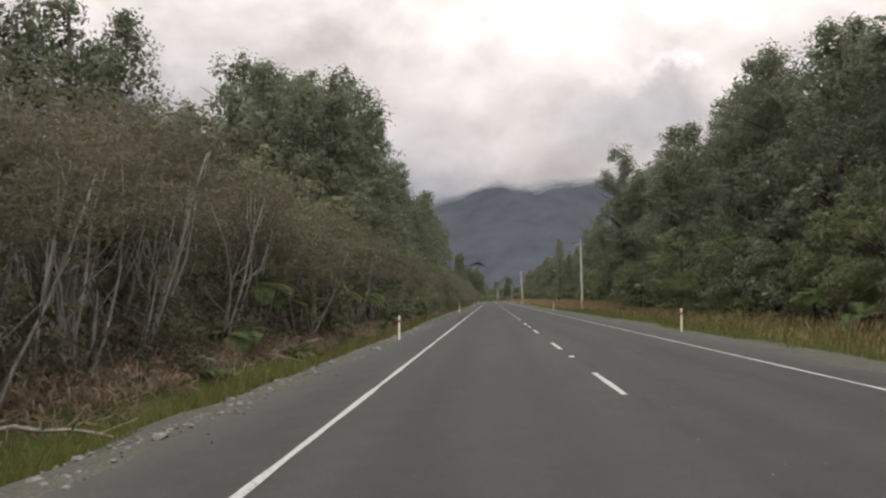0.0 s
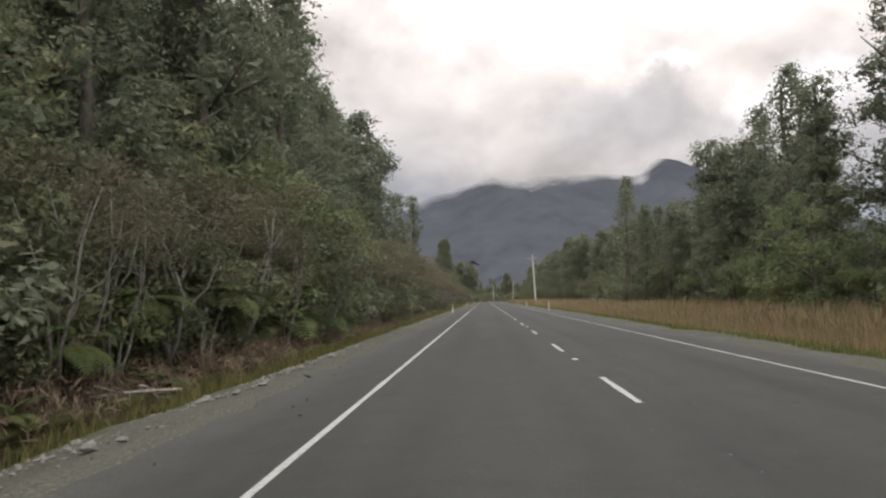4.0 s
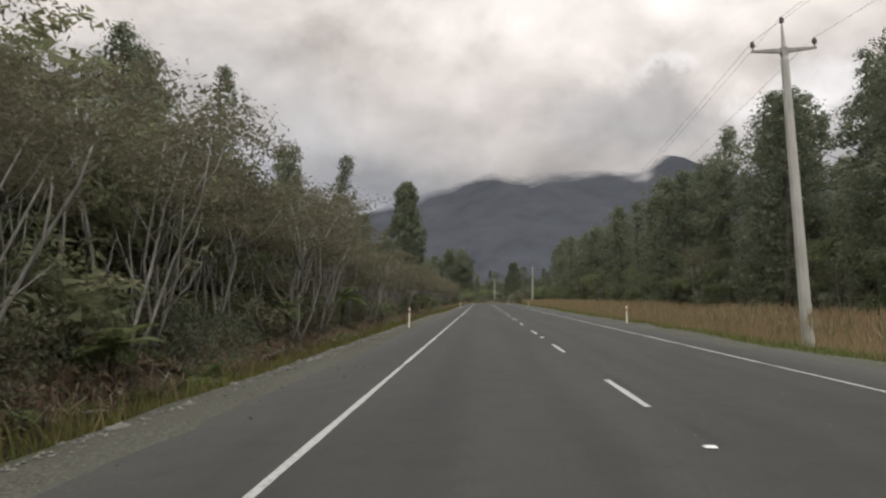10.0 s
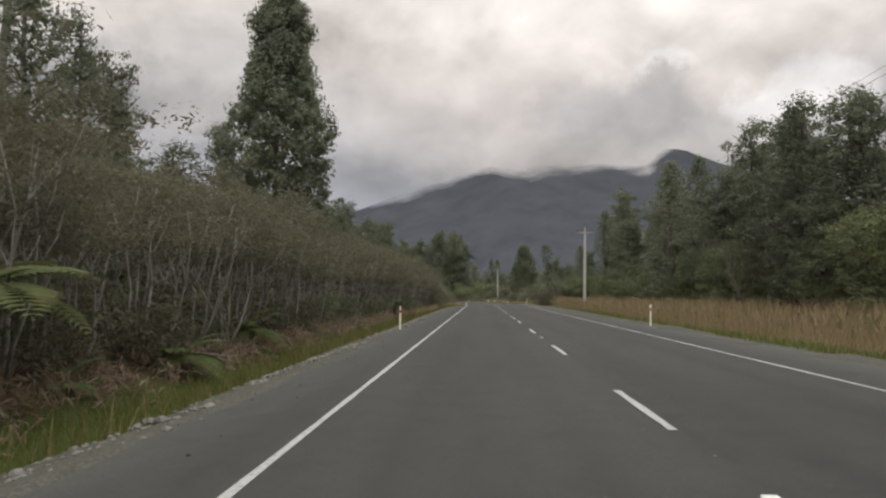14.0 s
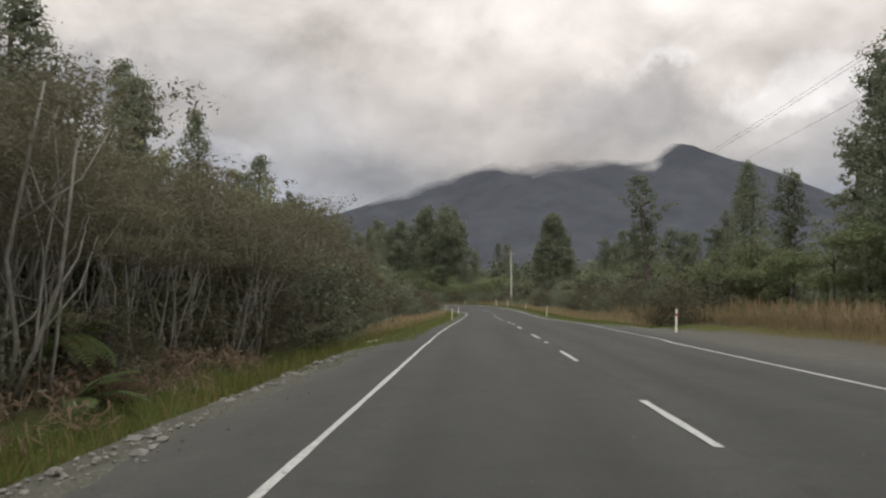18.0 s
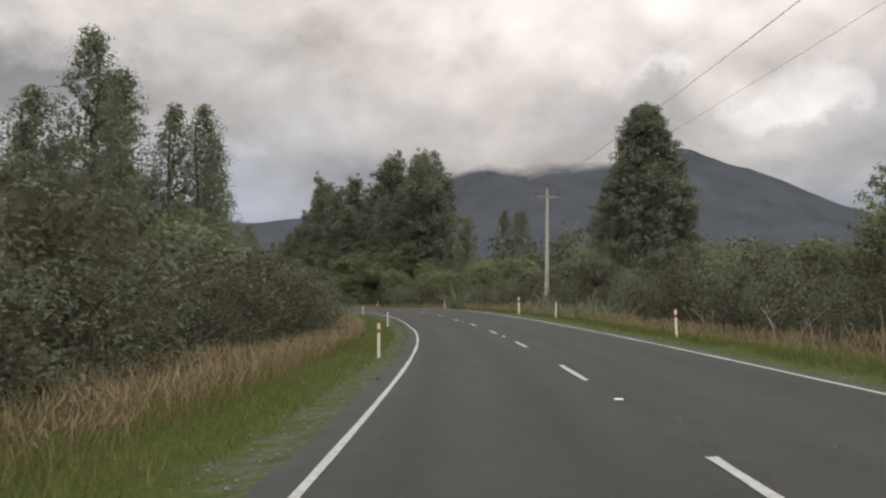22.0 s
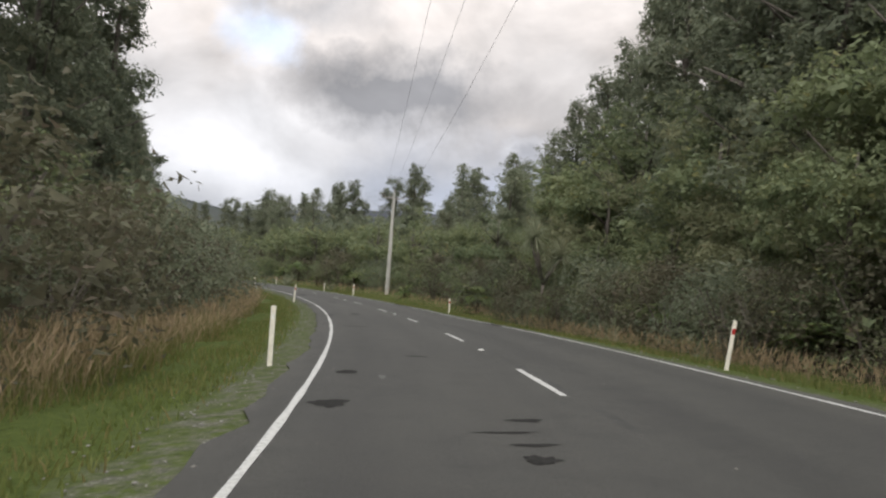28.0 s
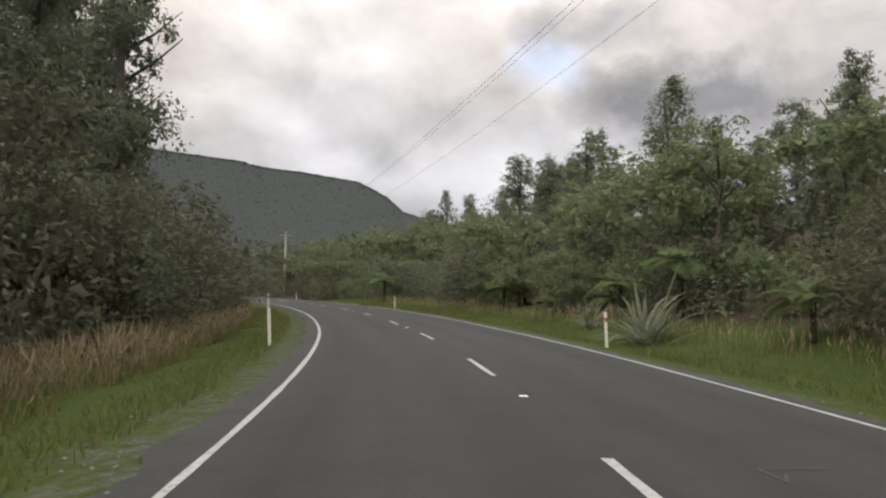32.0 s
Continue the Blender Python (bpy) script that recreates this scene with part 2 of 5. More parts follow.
def asphalt_material():
    m, N = material("chipseal")
    uv = N.add("ShaderNodeUVMap").outputs[0]
    pos = N.add("ShaderNodeNewGeometry").outputs["Position"]
    sep = N.add("ShaderNodeSeparateXYZ", {0: uv})
    s, l = sep.outputs[0], sep.outputs[1]
    chip = N.noise(pos, 70, 3, 0.7)
    patch = N.noise(N.add("ShaderNodeMapping", {"Vector": uv, "Scale": (0.06, 0.7, 1)}).outputs[0], 1.0, 5, 0.6)
    base = N.ramp(chip, [(0.3, (0.0225, 0.0228, 0.0208)), (0.52, (0.0397, 0.0403, 0.0366)), (0.72, (0.075, 0.0762, 0.069))])
    # wheel tracks polished darker, running along the road
    d = N.math("ABSOLUTE", N.math("SUBTRACT", N.math("ABSOLUTE", l), 1.75))
    track = N.math("ABSOLUTE", N.math("SUBTRACT", d, 0.8))
    tr = N.ramp(track, [(0.0, (0.80, 0.80, 0.81)), (0.45, (1, 1, 1))])
    base = N.mix(0.8, base, tr, "MULTIPLY")
    pt = N.ramp(patch, [(0.33, (0.78, 0.78, 0.79)), (0.5, (0.97, 0.97, 0.97)), (0.68, (1.14, 1.13, 1.11))])
    base = N.mix(1.0, base, pt, "MULTIPLY")
    newer = N.ramp(N.math("MULTIPLY", N.math("SUBTRACT", s, 488), 1 / 12, True), [(0, (1, 1, 1)), (1, (0.97, 0.94, 0.93))])
    base = N.mix(1.0, base, newer, "MULTIPLY")
    # mottling: bled bitumen, scuffs and fine pale marks
    mott = N.noise(pos, 1.7, 6, 0.68, 0.6)
    base = N.mix(1.0, base, N.ramp(mott, [(0.30, (0.80, 0.80, 0.81)), (0.5, (1.0, 1.0, 1.0)), (0.74, (1.12, 1.11, 1.09))]), "MULTIPLY")
    scuff = N.noise(N.add("ShaderNodeMapping", {"Vector": uv, "Scale": (0.8, 9.0, 1)}).outputs[0], 1.0, 6, 0.75)
    base = N.mix(N.ramp(scuff, [(0.70, (0, 0, 0)), (0.78, (0.35, 0.35, 0.35))]), base, (0.13, 0.128, 0.12, 1))
    # worn joint beside the centre line
    joint = N.math("ABSOLUTE", N.math("SUBTRACT", N.math("ADD", l, N.math("MULTIPLY", N.math("SUBTRACT", N.noise(pos, 2.2, 3), 0.5), 0.12)), 0.14))
    ragged = N.math("MULTIPLY", N.math("SUBTRACT", 0.085, joint), 22.0, True)
    along = N.ramp(N.noise(N.add("ShaderNodeMapping", {"Vector": uv, "Scale": (0.35, 0.0, 1)}).outputs[0], 1.0, 5, 0.7), [(0.46, (0, 0, 0)), (0.60, (0.75, 0.75, 0.75))])
    base = N.mix(N.math("MULTIPLY", ragged, along), base, (0.020, 0.020, 0.020, 1))
    # dust and loose chip on the shoulders
    bend = N.math("MULTIPLY", N.math("MULTIPLY", N.math("SUBTRACT", s, 488), 1 / 14, True), 0.85)
    edge = N.math("ADD", N.math("ADD", N.math("ABSOLUTE", l), bend), N.math("MULTIPLY", N.noise(pos, 1.1, 5), 1.6))
    dust = N.ramp(N.math("MULTIPLY", N.math("SUBTRACT", edge, 4.9), 0.45, True), [(0.0, (0, 0, 0)), (1.0, (0.75, 0.75, 0.75))])
    base = N.mix(dust, base, N.ramp(N.noise(pos, 26, 4, 0.7), [(0.3, (0.045, 0.043, 0.038)), (0.5, (0.085, 0.082, 0.073)), (0.7, (0.16, 0.153, 0.137))]))
    return finish(m, N, base, 0.82, chip, 0.5, 0.008, spec=0.35)


def ground_material():
    """Earth, moss and low grass; gravel close to the seal."""
    m, N = material("verge_earth")
    uv = N.add("ShaderNodeUVMap").outputs[0]
    pos = N.add("ShaderNodeNewGeometry").outputs["Position"]
    sep = N.add("ShaderNodeSeparateXYZ", {0: uv})
    s, l = sep.outputs[0], sep.outputs[1]
    n1, n2 = N.noise(pos, 0.7, 5), N.noise(pos, 9, 4, 0.65)
    grass = N.ramp(n2, [(0.3, (0.030, 0.043, 0.010)), (0.6, (0.064, 0.084, 0.020)), (0.8, (0.095, 0.10, 0.035))])
    soil = N.ramp(n2, [(0.3, (0.030, 0.022, 0.016)), (0.7, (0.10, 0.075, 0.052))])
    straw = N.ramp(n2, [(0.3, (0.10, 0.07, 0.034)), (0.7, (0.20, 0.145, 0.078))])
    gravel = N.ramp(N.noise(pos, 24, 4, 0.75), [(0.3, (0.045, 0.042, 0.036)), (0.55, (0.115, 0.11, 0.097)), (0.75, (0.29, 0.28, 0.26))])
    al = N.math("ABSOLUTE", l)
    wob = N.math("MULTIPLY", N.math("SUBTRACT", n1, 0.5), 2.6)
    straight = N.ramp(N.math("MULTIPLY", N.math("SUBTRACT", s, 470), 1 / 40, True), [(0, (0, 0, 0)), (1, (1, 1, 1))])
    # forest floor beyond the verge
    left = N.math("LESS_THAN", l, 0.0)
    reach = N.math("ADD", N.math("ADD", 9.6, wob), N.math("MULTIPLY", N.math("MULTIPLY", N.math("SUBTRACT", 1.0, left), N.math("SUBTRACT", 1.0, straight)), 9.0))
    forest = N.math("MULTIPLY", N.math("SUBTRACT", al, reach), 0.8, True)
    right = N.math("MULTIPLY", N.math("SUBTRACT", N.math("SUBTRACT", 1.0, left), straight), 1.0, True)
    dry = N.math("MULTIPLY", N.math("SUBTRACT", N.math("ADD", al, wob), 9.0), 0.8, True)
    c = N.mix(N.math("MULTIPLY", dry, right), grass, straw)
    c = N.mix(forest, c, soil)
    gl = N.math("SUBTRACT", 7.8, N.math("MULTIPLY", straight, 3.25))
    g = N.math("MULTIPLY", N.math("SUBTRACT", N.math("ADD", gl, N.math("MULTIPLY", wob, 1.0)), al), 1.6, True)
    speck = N.ramp(N.noise(pos, 3.5, 4, 0.7), [(0.42, (0.05, 0.05, 0.05)), (0.60, (0.8, 0.8, 0.8))])
    stony = N.math("MAXIMUM", speck, N.math("MULTIPLY", N.math("SUBTRACT", 1.0, straight), 0.85))
    c = N.mix(N.math("MULTIPLY", g, stony), c, gravel)
    bay = N.math("ADD", N.math("DIVIDE", N.math("ABSOLUTE", N.math("SUBTRACT", s, 484)), 30.0), N.math("DIVIDE", N.math("ABSOLUTE", N.math("SUBTRACT", l, 7.6)), 5.0))
    bay = N.math("MULTIPLY", N.math("SUBTRACT", N.math("ADD", 1.0, N.math("MULTIPLY", wob, 0.2)), bay), 4.0, True)
    c = N.mix(bay, c, gravel)
    return finish(m, N, c, 0.95, n2, 0.8, 0.06, spec=0.1)


def paint_material():
    m, N = material("road_paint")
    pos = N.add("ShaderNodeNewGeometry").outputs["Position"]
    worn = N.noise(pos, 16, 5, 0.75)
    c = N.ramp(worn, [(0.32, (0.13, 0.13, 0.12)), (0.46, (0.38, 0.38, 0.365)), (0.72, (0.52, 0.52, 0.50))])
    return finish(m, N, c, 0.6, N.noise(pos, 70, 3, 0.7), 0.4, 0.005)


def mountain_material():
    """Forested slopes far off, tinted blue-grey for haze; cloud hangs over the ridge."""
    m, N = material("far_slopes")
    pos = N.add("ShaderNodeNewGeometry").outputs["Position"]
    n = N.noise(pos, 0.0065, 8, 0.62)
    # aerial haze is painted in: blue-grey instead of forest green
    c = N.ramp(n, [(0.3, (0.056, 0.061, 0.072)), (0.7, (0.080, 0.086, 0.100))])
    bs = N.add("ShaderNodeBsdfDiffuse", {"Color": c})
    xyz = N.add("ShaderNodeSeparateXYZ", {0: pos})
    east = N.math("MAXIMUM", N.math("SUBTRACT", xyz.outputs[0], 850.0), 0.0)
    z = N.math("SUBTRACT", xyz.outputs[2], N.math("MULTIPLY", east, 1.2))
    wisp = N.noise(N.add("ShaderNodeMapping", {"Vector": pos, "Scale": (1, 1, 1.6)}).outputs[0], 0.0022, 6, 0.55, 0.4)
    west = N.math("MINIMUM", N.math("MAXIMUM", N.math("MULTIPLY", N.math("SUBTRACT", 20.0, xyz.outputs[0]), 0.25), 0.0), 105.0)
    lift = N.math("ADD", N.math("ADD", z, west), N.math("MULTIPLY", N.math("SUBTRACT", wisp, 0.5), 250.0))
    veil = N.ramp(N.math("MULTIPLY", N.math("SUBTRACT", lift, 590.0), 1 / 70, True), [(0.0, (0, 0, 0)), (0.5, (0.55, 0.55, 0.55)), (1.0, (1, 1, 1))])
    clear = N.add("ShaderNodeBsdfTransparent")
    mix = N.add("ShaderNodeMixShader", {0: veil, 1: bs.outputs[0], 2: clear.outputs[0]})
    out = N.add("ShaderNodeOutputMaterial")
    N.tree.links.new(mix.outputs[0], out.inputs[0])
    return m


M_ROAD, M_GROUND, M_PAINT, M_MOUNT = asphalt_material(), ground_material(), paint_material(), mountain_material()
M_TALL = leaf_material("podocarp_leaf", (0.112, 0.134, 0.092), (0.213, 0.239, 0.163), (0.213, 0.213, 0.134))
M_BROAD = leaf_material("broadleaf", (0.115, 0.151, 0.084), (0.217, 0.254, 0.137), (0.283, 0.277, 0.123), 0.04)
M_OLIVE = leaf_material("olive_leaf", (0.150, 0.166, 0.095), (0.275, 0.288, 0.168), (0.27, 0.25, 0.15), 0.06)
M_KANUKA = leaf_material("kanuka_leaf", (0.112, 0.106, 0.071), (0.186, 0.175, 0.114), (0.161, 0.138, 0.098), 0.10)
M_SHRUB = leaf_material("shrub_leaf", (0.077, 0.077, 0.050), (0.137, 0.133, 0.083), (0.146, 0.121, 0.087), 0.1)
M_FERN = leaf_material("fern_frond", (0.088, 0.138, 0.050), (0.198, 0.253, 0.105), (0.176, 0.121, 0.055), 0.03)
M_FLAX = leaf_material("flax_blade", (0.11, 0.135, 0.08), (0.28, 0.305, 0.21), (0.25, 0.21, 0.12), 0.1, 0.4)
M_GRASS = leaf_material("verge_grass", (0.076, 0.105, 0.026), (0.151, 0.184, 0.055), (0.230, 0.189, 0.081), 0.12)
M_STRAW = leaf_material("dry_grass", (0.237, 0.171, 0.105), (0.462, 0.347, 0.226), (0.154, 0.160, 0.066), 0.15)
M_RUSH = leaf_material("ditch_rush", (0.088, 0.100, 0.027), (0.188, 0.190, 0.062), (0.225, 0.175, 0.081), 0.12)
M_PALE = bark("pale_bark", (0.12, 0.112, 0.098), (0.34, 0.325, 0.295))
M_DARKBARK = bark("dark_bark", (0.05, 0.042, 0.035), (0.17, 0.15, 0.13))
M_FERNBARK = bark("fern_trunk", (0.025, 0.018, 0.013), (0.09, 0.065, 0.045))
M_POLE = bark("concrete_grey", (0.33, 0.32, 0.29), (0.50, 0.49, 0.46), 1.0)
M_ARM = bark("crossarm_timber", (0.22, 0.21, 0.19), (0.42, 0.40, 0.37))
M_INSUL = plain("insulator_porcelain", (0.06, 0.045, 0.04), 0.3)
M_WIRE = plain("wire", (0.17, 0.17, 0.18), 0.5, metal=0.6)
M_POST = plain("post_white", (0.70, 0.665, 0.57), 0.6, 0.16, 5, 0.1)
M_RED = plain("reflector_red", (0.36, 0.035, 0.03), 0.4, 0.2, 20)
M_CATEYE = plain("reflector_white", (0.75, 0.75, 0.72), 0.35)
M_STONE = plain("river_stone", (0.175, 0.168, 0.152), 0.85, 0.35, 5, 0.3)
M_DEAD = bark("dead_wood", (0.16, 0.14, 0.12), (0.40, 0.36, 0.31))
M_TAR = plain("tar_patch", (0.024, 0.0235, 0.0225), 0.95, 0.5, 12, 0.5, spec=0.05)
M_SCAR = plain("worn_seal", (0.075, 0.075, 0.071), 0.85, 0.3, 12, 0.3)
M_DEADFERN = leaf_material("dead_fern", (0.119, 0.084, 0.059), (0.280, 0.203, 0.140), (0.364, 0.308, 0.238), 0.08)
M_LITTER = plain("leaf_litter", (0.055, 0.042, 0.03), 0.9, 0.4, 6)
M_CABBAGE = leaf_material("cabbage_leaf", (0.15, 0.17, 0.10), (0.32, 0.35, 0.24), (0.30, 0.26, 0.16), 0.06, 0.45)
# distance haze mixed into the leaf colour: paler, bluer, low contrast
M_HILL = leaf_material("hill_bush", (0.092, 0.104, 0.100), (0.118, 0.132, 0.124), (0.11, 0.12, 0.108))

# ---------------------------------------------------------------- the road's line
STEP = 1.0
S_ALL = np.arange(-80, 1100, STEP)
K_AT = np.arange(440, 901, 20.0)
K_OF = np.array([0.3571, 0.2518, 0.1239, 0.0843, -0.552, -0.0967, 2.0006, 2.5541, 3.1551, 4.179, 4.3808, 4.1674, 4.0637, 4.0858, 3.893, 3.914, 4.3586, 4.3267, 4.1315, 4.1035, 4.1034, 4.1034, 4.1034, 4.1034]) / 1000
Z_OF = np.array([0.0048, -0.0306, -0.1631, -0.3541, -0.6934, -0.9478, -1.0801, -1.213, -1.2764, -1.1822, -1.2706, -1.5151, -1.6819, -1.8141, -1.9586, -1.9874, -1.9475, -1.936, -1.8738, -1.7206, -1.5923, -1.4816, -1.3821, -1.2879])
B_AT = np.arange(480, 901, 40.0)
B_OF = np.array([0.0065, 0.0161, 0.0452, 0.101, 0.0762, 0.0716, 0.0068, -0.0019, 0.0038, 0.0061, 0.0059])
_k = np.interp(S_ALL, K_AT, K_OF, left=0)
_th = np.concatenate([[0], np.cumsum((_k[1:] + _k[:-1]) / 2 * STEP)])
_mid = (_th[1:] + _th[:-1]) / 2
_x = np.concatenate([[0], np.cumsum(-np.sin(_mid) * STEP)])
_y = S_ALL[0] + np.concatenate([[0], np.cumsum(np.cos(_mid) * STEP)])

# cross sections: distance from the centre line, height
CUT_STRAIGHT = ((-190, -5.6), (-120, 0.5), (-30, -0.2), (-12, -0.45), (-10.5, -0.6), (-9.2, -1.15), (-8.0, -1.05), (-6.6, -0.5), (-5.6, -0.3), (-3.6, -0.06), (0, 0.0), (4, -0.05), (6.6, -0.16), (8.5, -0.45), (12, -0.4), (30, -0.2), (120, 0.3), (190, -5.6))
CUT_BEND = ((-190, -6.5), (-120, 1.0), (-30, 0.3), (-12, -0.3), (-8.5, -0.45), (-6.5, -0.3), (-4.4, -0.1), (-3.4, -0.02), (0, 0.0), (3.5, -0.02), (4.6, -0.1), (6.5, -0.4), (9, -0.6), (12, -0.2), (30, 3.5), (70, 5.0), (120, 2.0), (190, -6.5))


def shoulder(s):
    """How much further out the gravel shoulder goes on the left of the long straight."""
    s = np.asarray(s, float)
    return 0.6 * np.clip((s - 50) / 30, 0, 1) * np.clip((354 - s) / 15, 0, 1)


def lie(s, l):
    """World place of the ground at s along and l across the road (arrays or numbers)."""
    s, across = np.asarray(s, float), np.asarray(l, float)
    th = np.interp(s, S_ALL, _th)
    x, y = np.interp(s, S_ALL, _x) + across * np.cos(th), np.interp(s, S_ALL, _y) + across * np.sin(th)
    l = across + shoulder(s) * np.clip((-5 - across) / 1.2, 0, 1) * np.clip((across + 14) / 3, 0, 1)
    w = np.clip((s - 480) / 50, 0, 1)
    a, b = np.array(CUT_STRAIGHT), np.array(CUT_BEND)
    z = np.interp(l, a[:, 0], a[:, 1]) * (1 - w) + np.interp(l, b[:, 0], b[:, 1]) * w
    hill = np.clip((s - 600) / 60, 0, 1)
    z = z - np.where(l > 12, (1 - hill) * w * (np.interp(l, b[:, 0], b[:, 1]) + 0.2), 0)
    z = z + np.interp(l, (6, 10, 30), (0, 0.9, 2.0)) * np.clip((s - 725) / 30, 0, 1) * np.clip((880 - s) / 30, 0, 1)
    z = z + np.interp(s, K_AT, Z_OF, left=0) + np.interp(s, B_AT, B_OF, left=0) * np.clip(l, -6, 6)
    return x, y, z


def spot(s, l, dz=0.0):
    x, y, z = lie(s, l)
    return Vector((float(x), float(y), float(z) + dz))


def heading(s):
    return float(np.degrees(np.interp(s, S_ALL, _th)))


# ---------------------------------------------------------------- mesh tools
def mesh(name, verts, faces, mat, uv=None, smooth=False):
    me = bpy.data.meshes.new(name)
    me.from_pydata(np.asarray(verts, float).tolist(), [], faces if isinstance(faces, list) else np.asarray(faces).tolist())
    for m in mat if isinstance(mat, (list, tuple)) else [mat]:
        me.materials.append(m)
    if uv is not None:
        lay = me.uv_layers.new(name="UVMap")
        idx = np.empty(len(me.loops), int)
        me.loops.foreach_get("vertex_index", idx)
        lay.data.foreach_set("uv", np.asarray(uv, float)[idx].ravel())
    if smooth:
        me.polygons.foreach_set("use_smooth", np.ones(len(me.polygons), bool))
    me.update()
    return me


def part(name, me, parent, label="", at=None):
    ob = new(name, me)
    ob.parent = parent
    if at is not None:
        ob.matrix_basis = at
    if label:
        ob["label"] = label
    return ob


def strip(name, s0, s1, lats, mat, step=2.0, dz=0.0, jag=None):
    """A ribbon of ground along the road between the given distances across."""
    ss = np.arange(s0, s1 + 0.01, step)
    V, UV = [], []
    for i, s in enumerate(ss):
        for j, l in enumerate(lats):
            ll = l + (jag[i % len(jag)] if jag is not None and j in (0, len(lats) - 1) else 0)
            x, y, z = lie(s, ll)
            V.append((float(x), float(y), float(z) + dz))
            UV.append((s, ll))
    n = len(lats)
    F = [(i * n + j, i * n + j + 1, (i + 1) * n + j + 1, (i + 1) * n + j) for i in range(len(ss) - 1) for j in range(n - 1)]
    return mesh(name, V, F, mat, UV, True)


def tube(points, radii, sides=6):
    V, F = [], []
    pts = [Vector(p) for p in points]
    for i, p in enumerate(pts):
        d = (pts[min(i + 1, len(pts) - 1)] - pts[max(i - 1, 0)]).normalized()
        a = d.orthogonal().normalized()
        b = d.cross(a)
        for k in range(sides):
            q = 2 * math.pi * k / sides
            V.append(tuple(p + (a * math.cos(q) + b * math.sin(q)) * radii[i]))
    for i in range(len(pts) - 1):
        for k in range(sides):
            k2 = (k + 1) % sides
            F.append((i * sides + k, i * sides + k2, (i + 1) * sides + k2, (i + 1) * sides + k))
    F.append(tuple(reversed(range(sides))))
    F.append(tuple(range((len(pts) - 1) * sides, len(pts) * sides)))
    return V, F


def joined(pieces):
    V, F = [], []
    for v, f in pieces:
        o = len(V)
        V.extend(v)
        F.extend(tuple(i + o for i in face) for face in f)
    return V, F


def rooted(pieces):
    """Stem and limbs as one skin: each limb's foot is tied to the nearest ring of the stem."""
    V, F = joined(pieces)
    stem = np.array(pieces[0][0])
    o = len(stem)
    for v, _ in pieces[1:]:
        near = np.argsort(np.linalg.norm(stem - np.array(v[0]), axis=1))[:2]
        F.append((o, o + 1, int(near[0])))
        F.append((o + 1, o + 2, int(near[1])))
        o += len(v)
    return V, F


def box(x0, x1, y0, y1, z0, z1):
    V = [(x, y, z) for z in (z0, z1) for y in (y0, y1) for x in (x0, x1)]
    return V, [(0, 2, 3, 1), (4, 5, 7, 6), (0, 1, 5, 4), (2, 6, 7, 3), (0, 4, 6, 2), (1, 3, 7, 5)]


def bevelled(name, pieces, mat, width=0.01):
    bm = bmesh.new()
    for v, f in pieces:
        vs = [bm.verts.new(p) for p in v]
        for face in f:
            bm.faces.new([vs[i] for i in face])
    bmesh.ops.bevel(bm, geom=bm.edges[:], offset=width, segments=1, affect="EDGES")
    me = bpy.data.meshes.new(name)
    bm.to_mesh(me)
    bm.free()
    me.materials.append(mat)
    return me


def leaves(centres, radii, per, size, rng, squash=0.75, droop=0.0, slim=0.5):
    """Clumps of small folded leaves: a rhombus of two triangles each, facing out and up."""
    centres, radii = np.asarray(centres, float), np.asarray(radii, float)
    c = np.repeat(centres, per, 0)
    r = np.repeat(radii, per)[:, None]
    d = rng.normal(size=(len(c), 3))
    d /= np.linalg.norm(d, axis=1, keepdims=True)
    p = c + d * r * rng.uniform(0.2, 1.15, (len(c), 1)) ** 0.6 * (1, 1, squash)
    n = d + (0, 0, 0.4) + rng.normal(size=d.shape) * 0.42
    n /= np.linalg.norm(n, axis=1, keepdims=True)
    t = np.cross(n, rng.normal(size=d.shape))
    t[:, 2] -= droop
    t /= np.linalg.norm(t, axis=1, keepdims=True)
    b = np.cross(n, t)
    L = size * rng.uniform(0.6, 1.4, (len(c), 1))
    W = L * slim
    V = np.stack([p - t * L + b * W, p + t * L, p - t * L * 0.6 - b * W], 1).reshape(-1, 3)
    F = np.arange(3 * len(c)).reshape(-1, 3)
    return V, F



ICO = (lambda g: np.array([(x, y, z) for x, y, z in ((-1, g, 0), (1, g, 0), (-1, -g, 0), (1, -g, 0), (0, -1, g), (0, 1, g), (0, -1, -g), (0, 1, -g), (g, 0, -1), (g, 0, 1), (-g, 0, -1), (-g, 0, 1))]) / math.hypot(1, g))((1 + 5 ** 0.5) / 2)
ICO_F = np.array(((0, 11, 5), (0, 5, 1), (0, 1, 7), (0, 7, 10), (0, 10, 11), (1, 5, 9), (5, 11, 4), (11, 10, 2), (10, 7, 6), (7, 1, 8), (3, 9, 4), (3, 4, 2), (3, 2, 6), (3, 6, 8), (3, 8, 9), (4, 9, 5), (2, 4, 11), (6, 2, 10), (8, 6, 7), (9, 8, 1)))


def lumps(centres, radii, rng, squash=0.75, form=ICO, faces=ICO_F):
    """Small uneven solids: stones, and the twiggy heart of each leaf clump."""
    C, R = np.asarray(centres, float), np.asarray(radii, float)
    V = C[:, None] + form[None] * R[:, None, None] * rng.uniform(0.65, 1.2, (len(C), len(form), 1)) * (1, 1, squash)
    F = faces[None] + len(form) * np.arange(len(C))[:, None, None]
    return V.reshape(-1, 3), F.reshape(-1, 3)


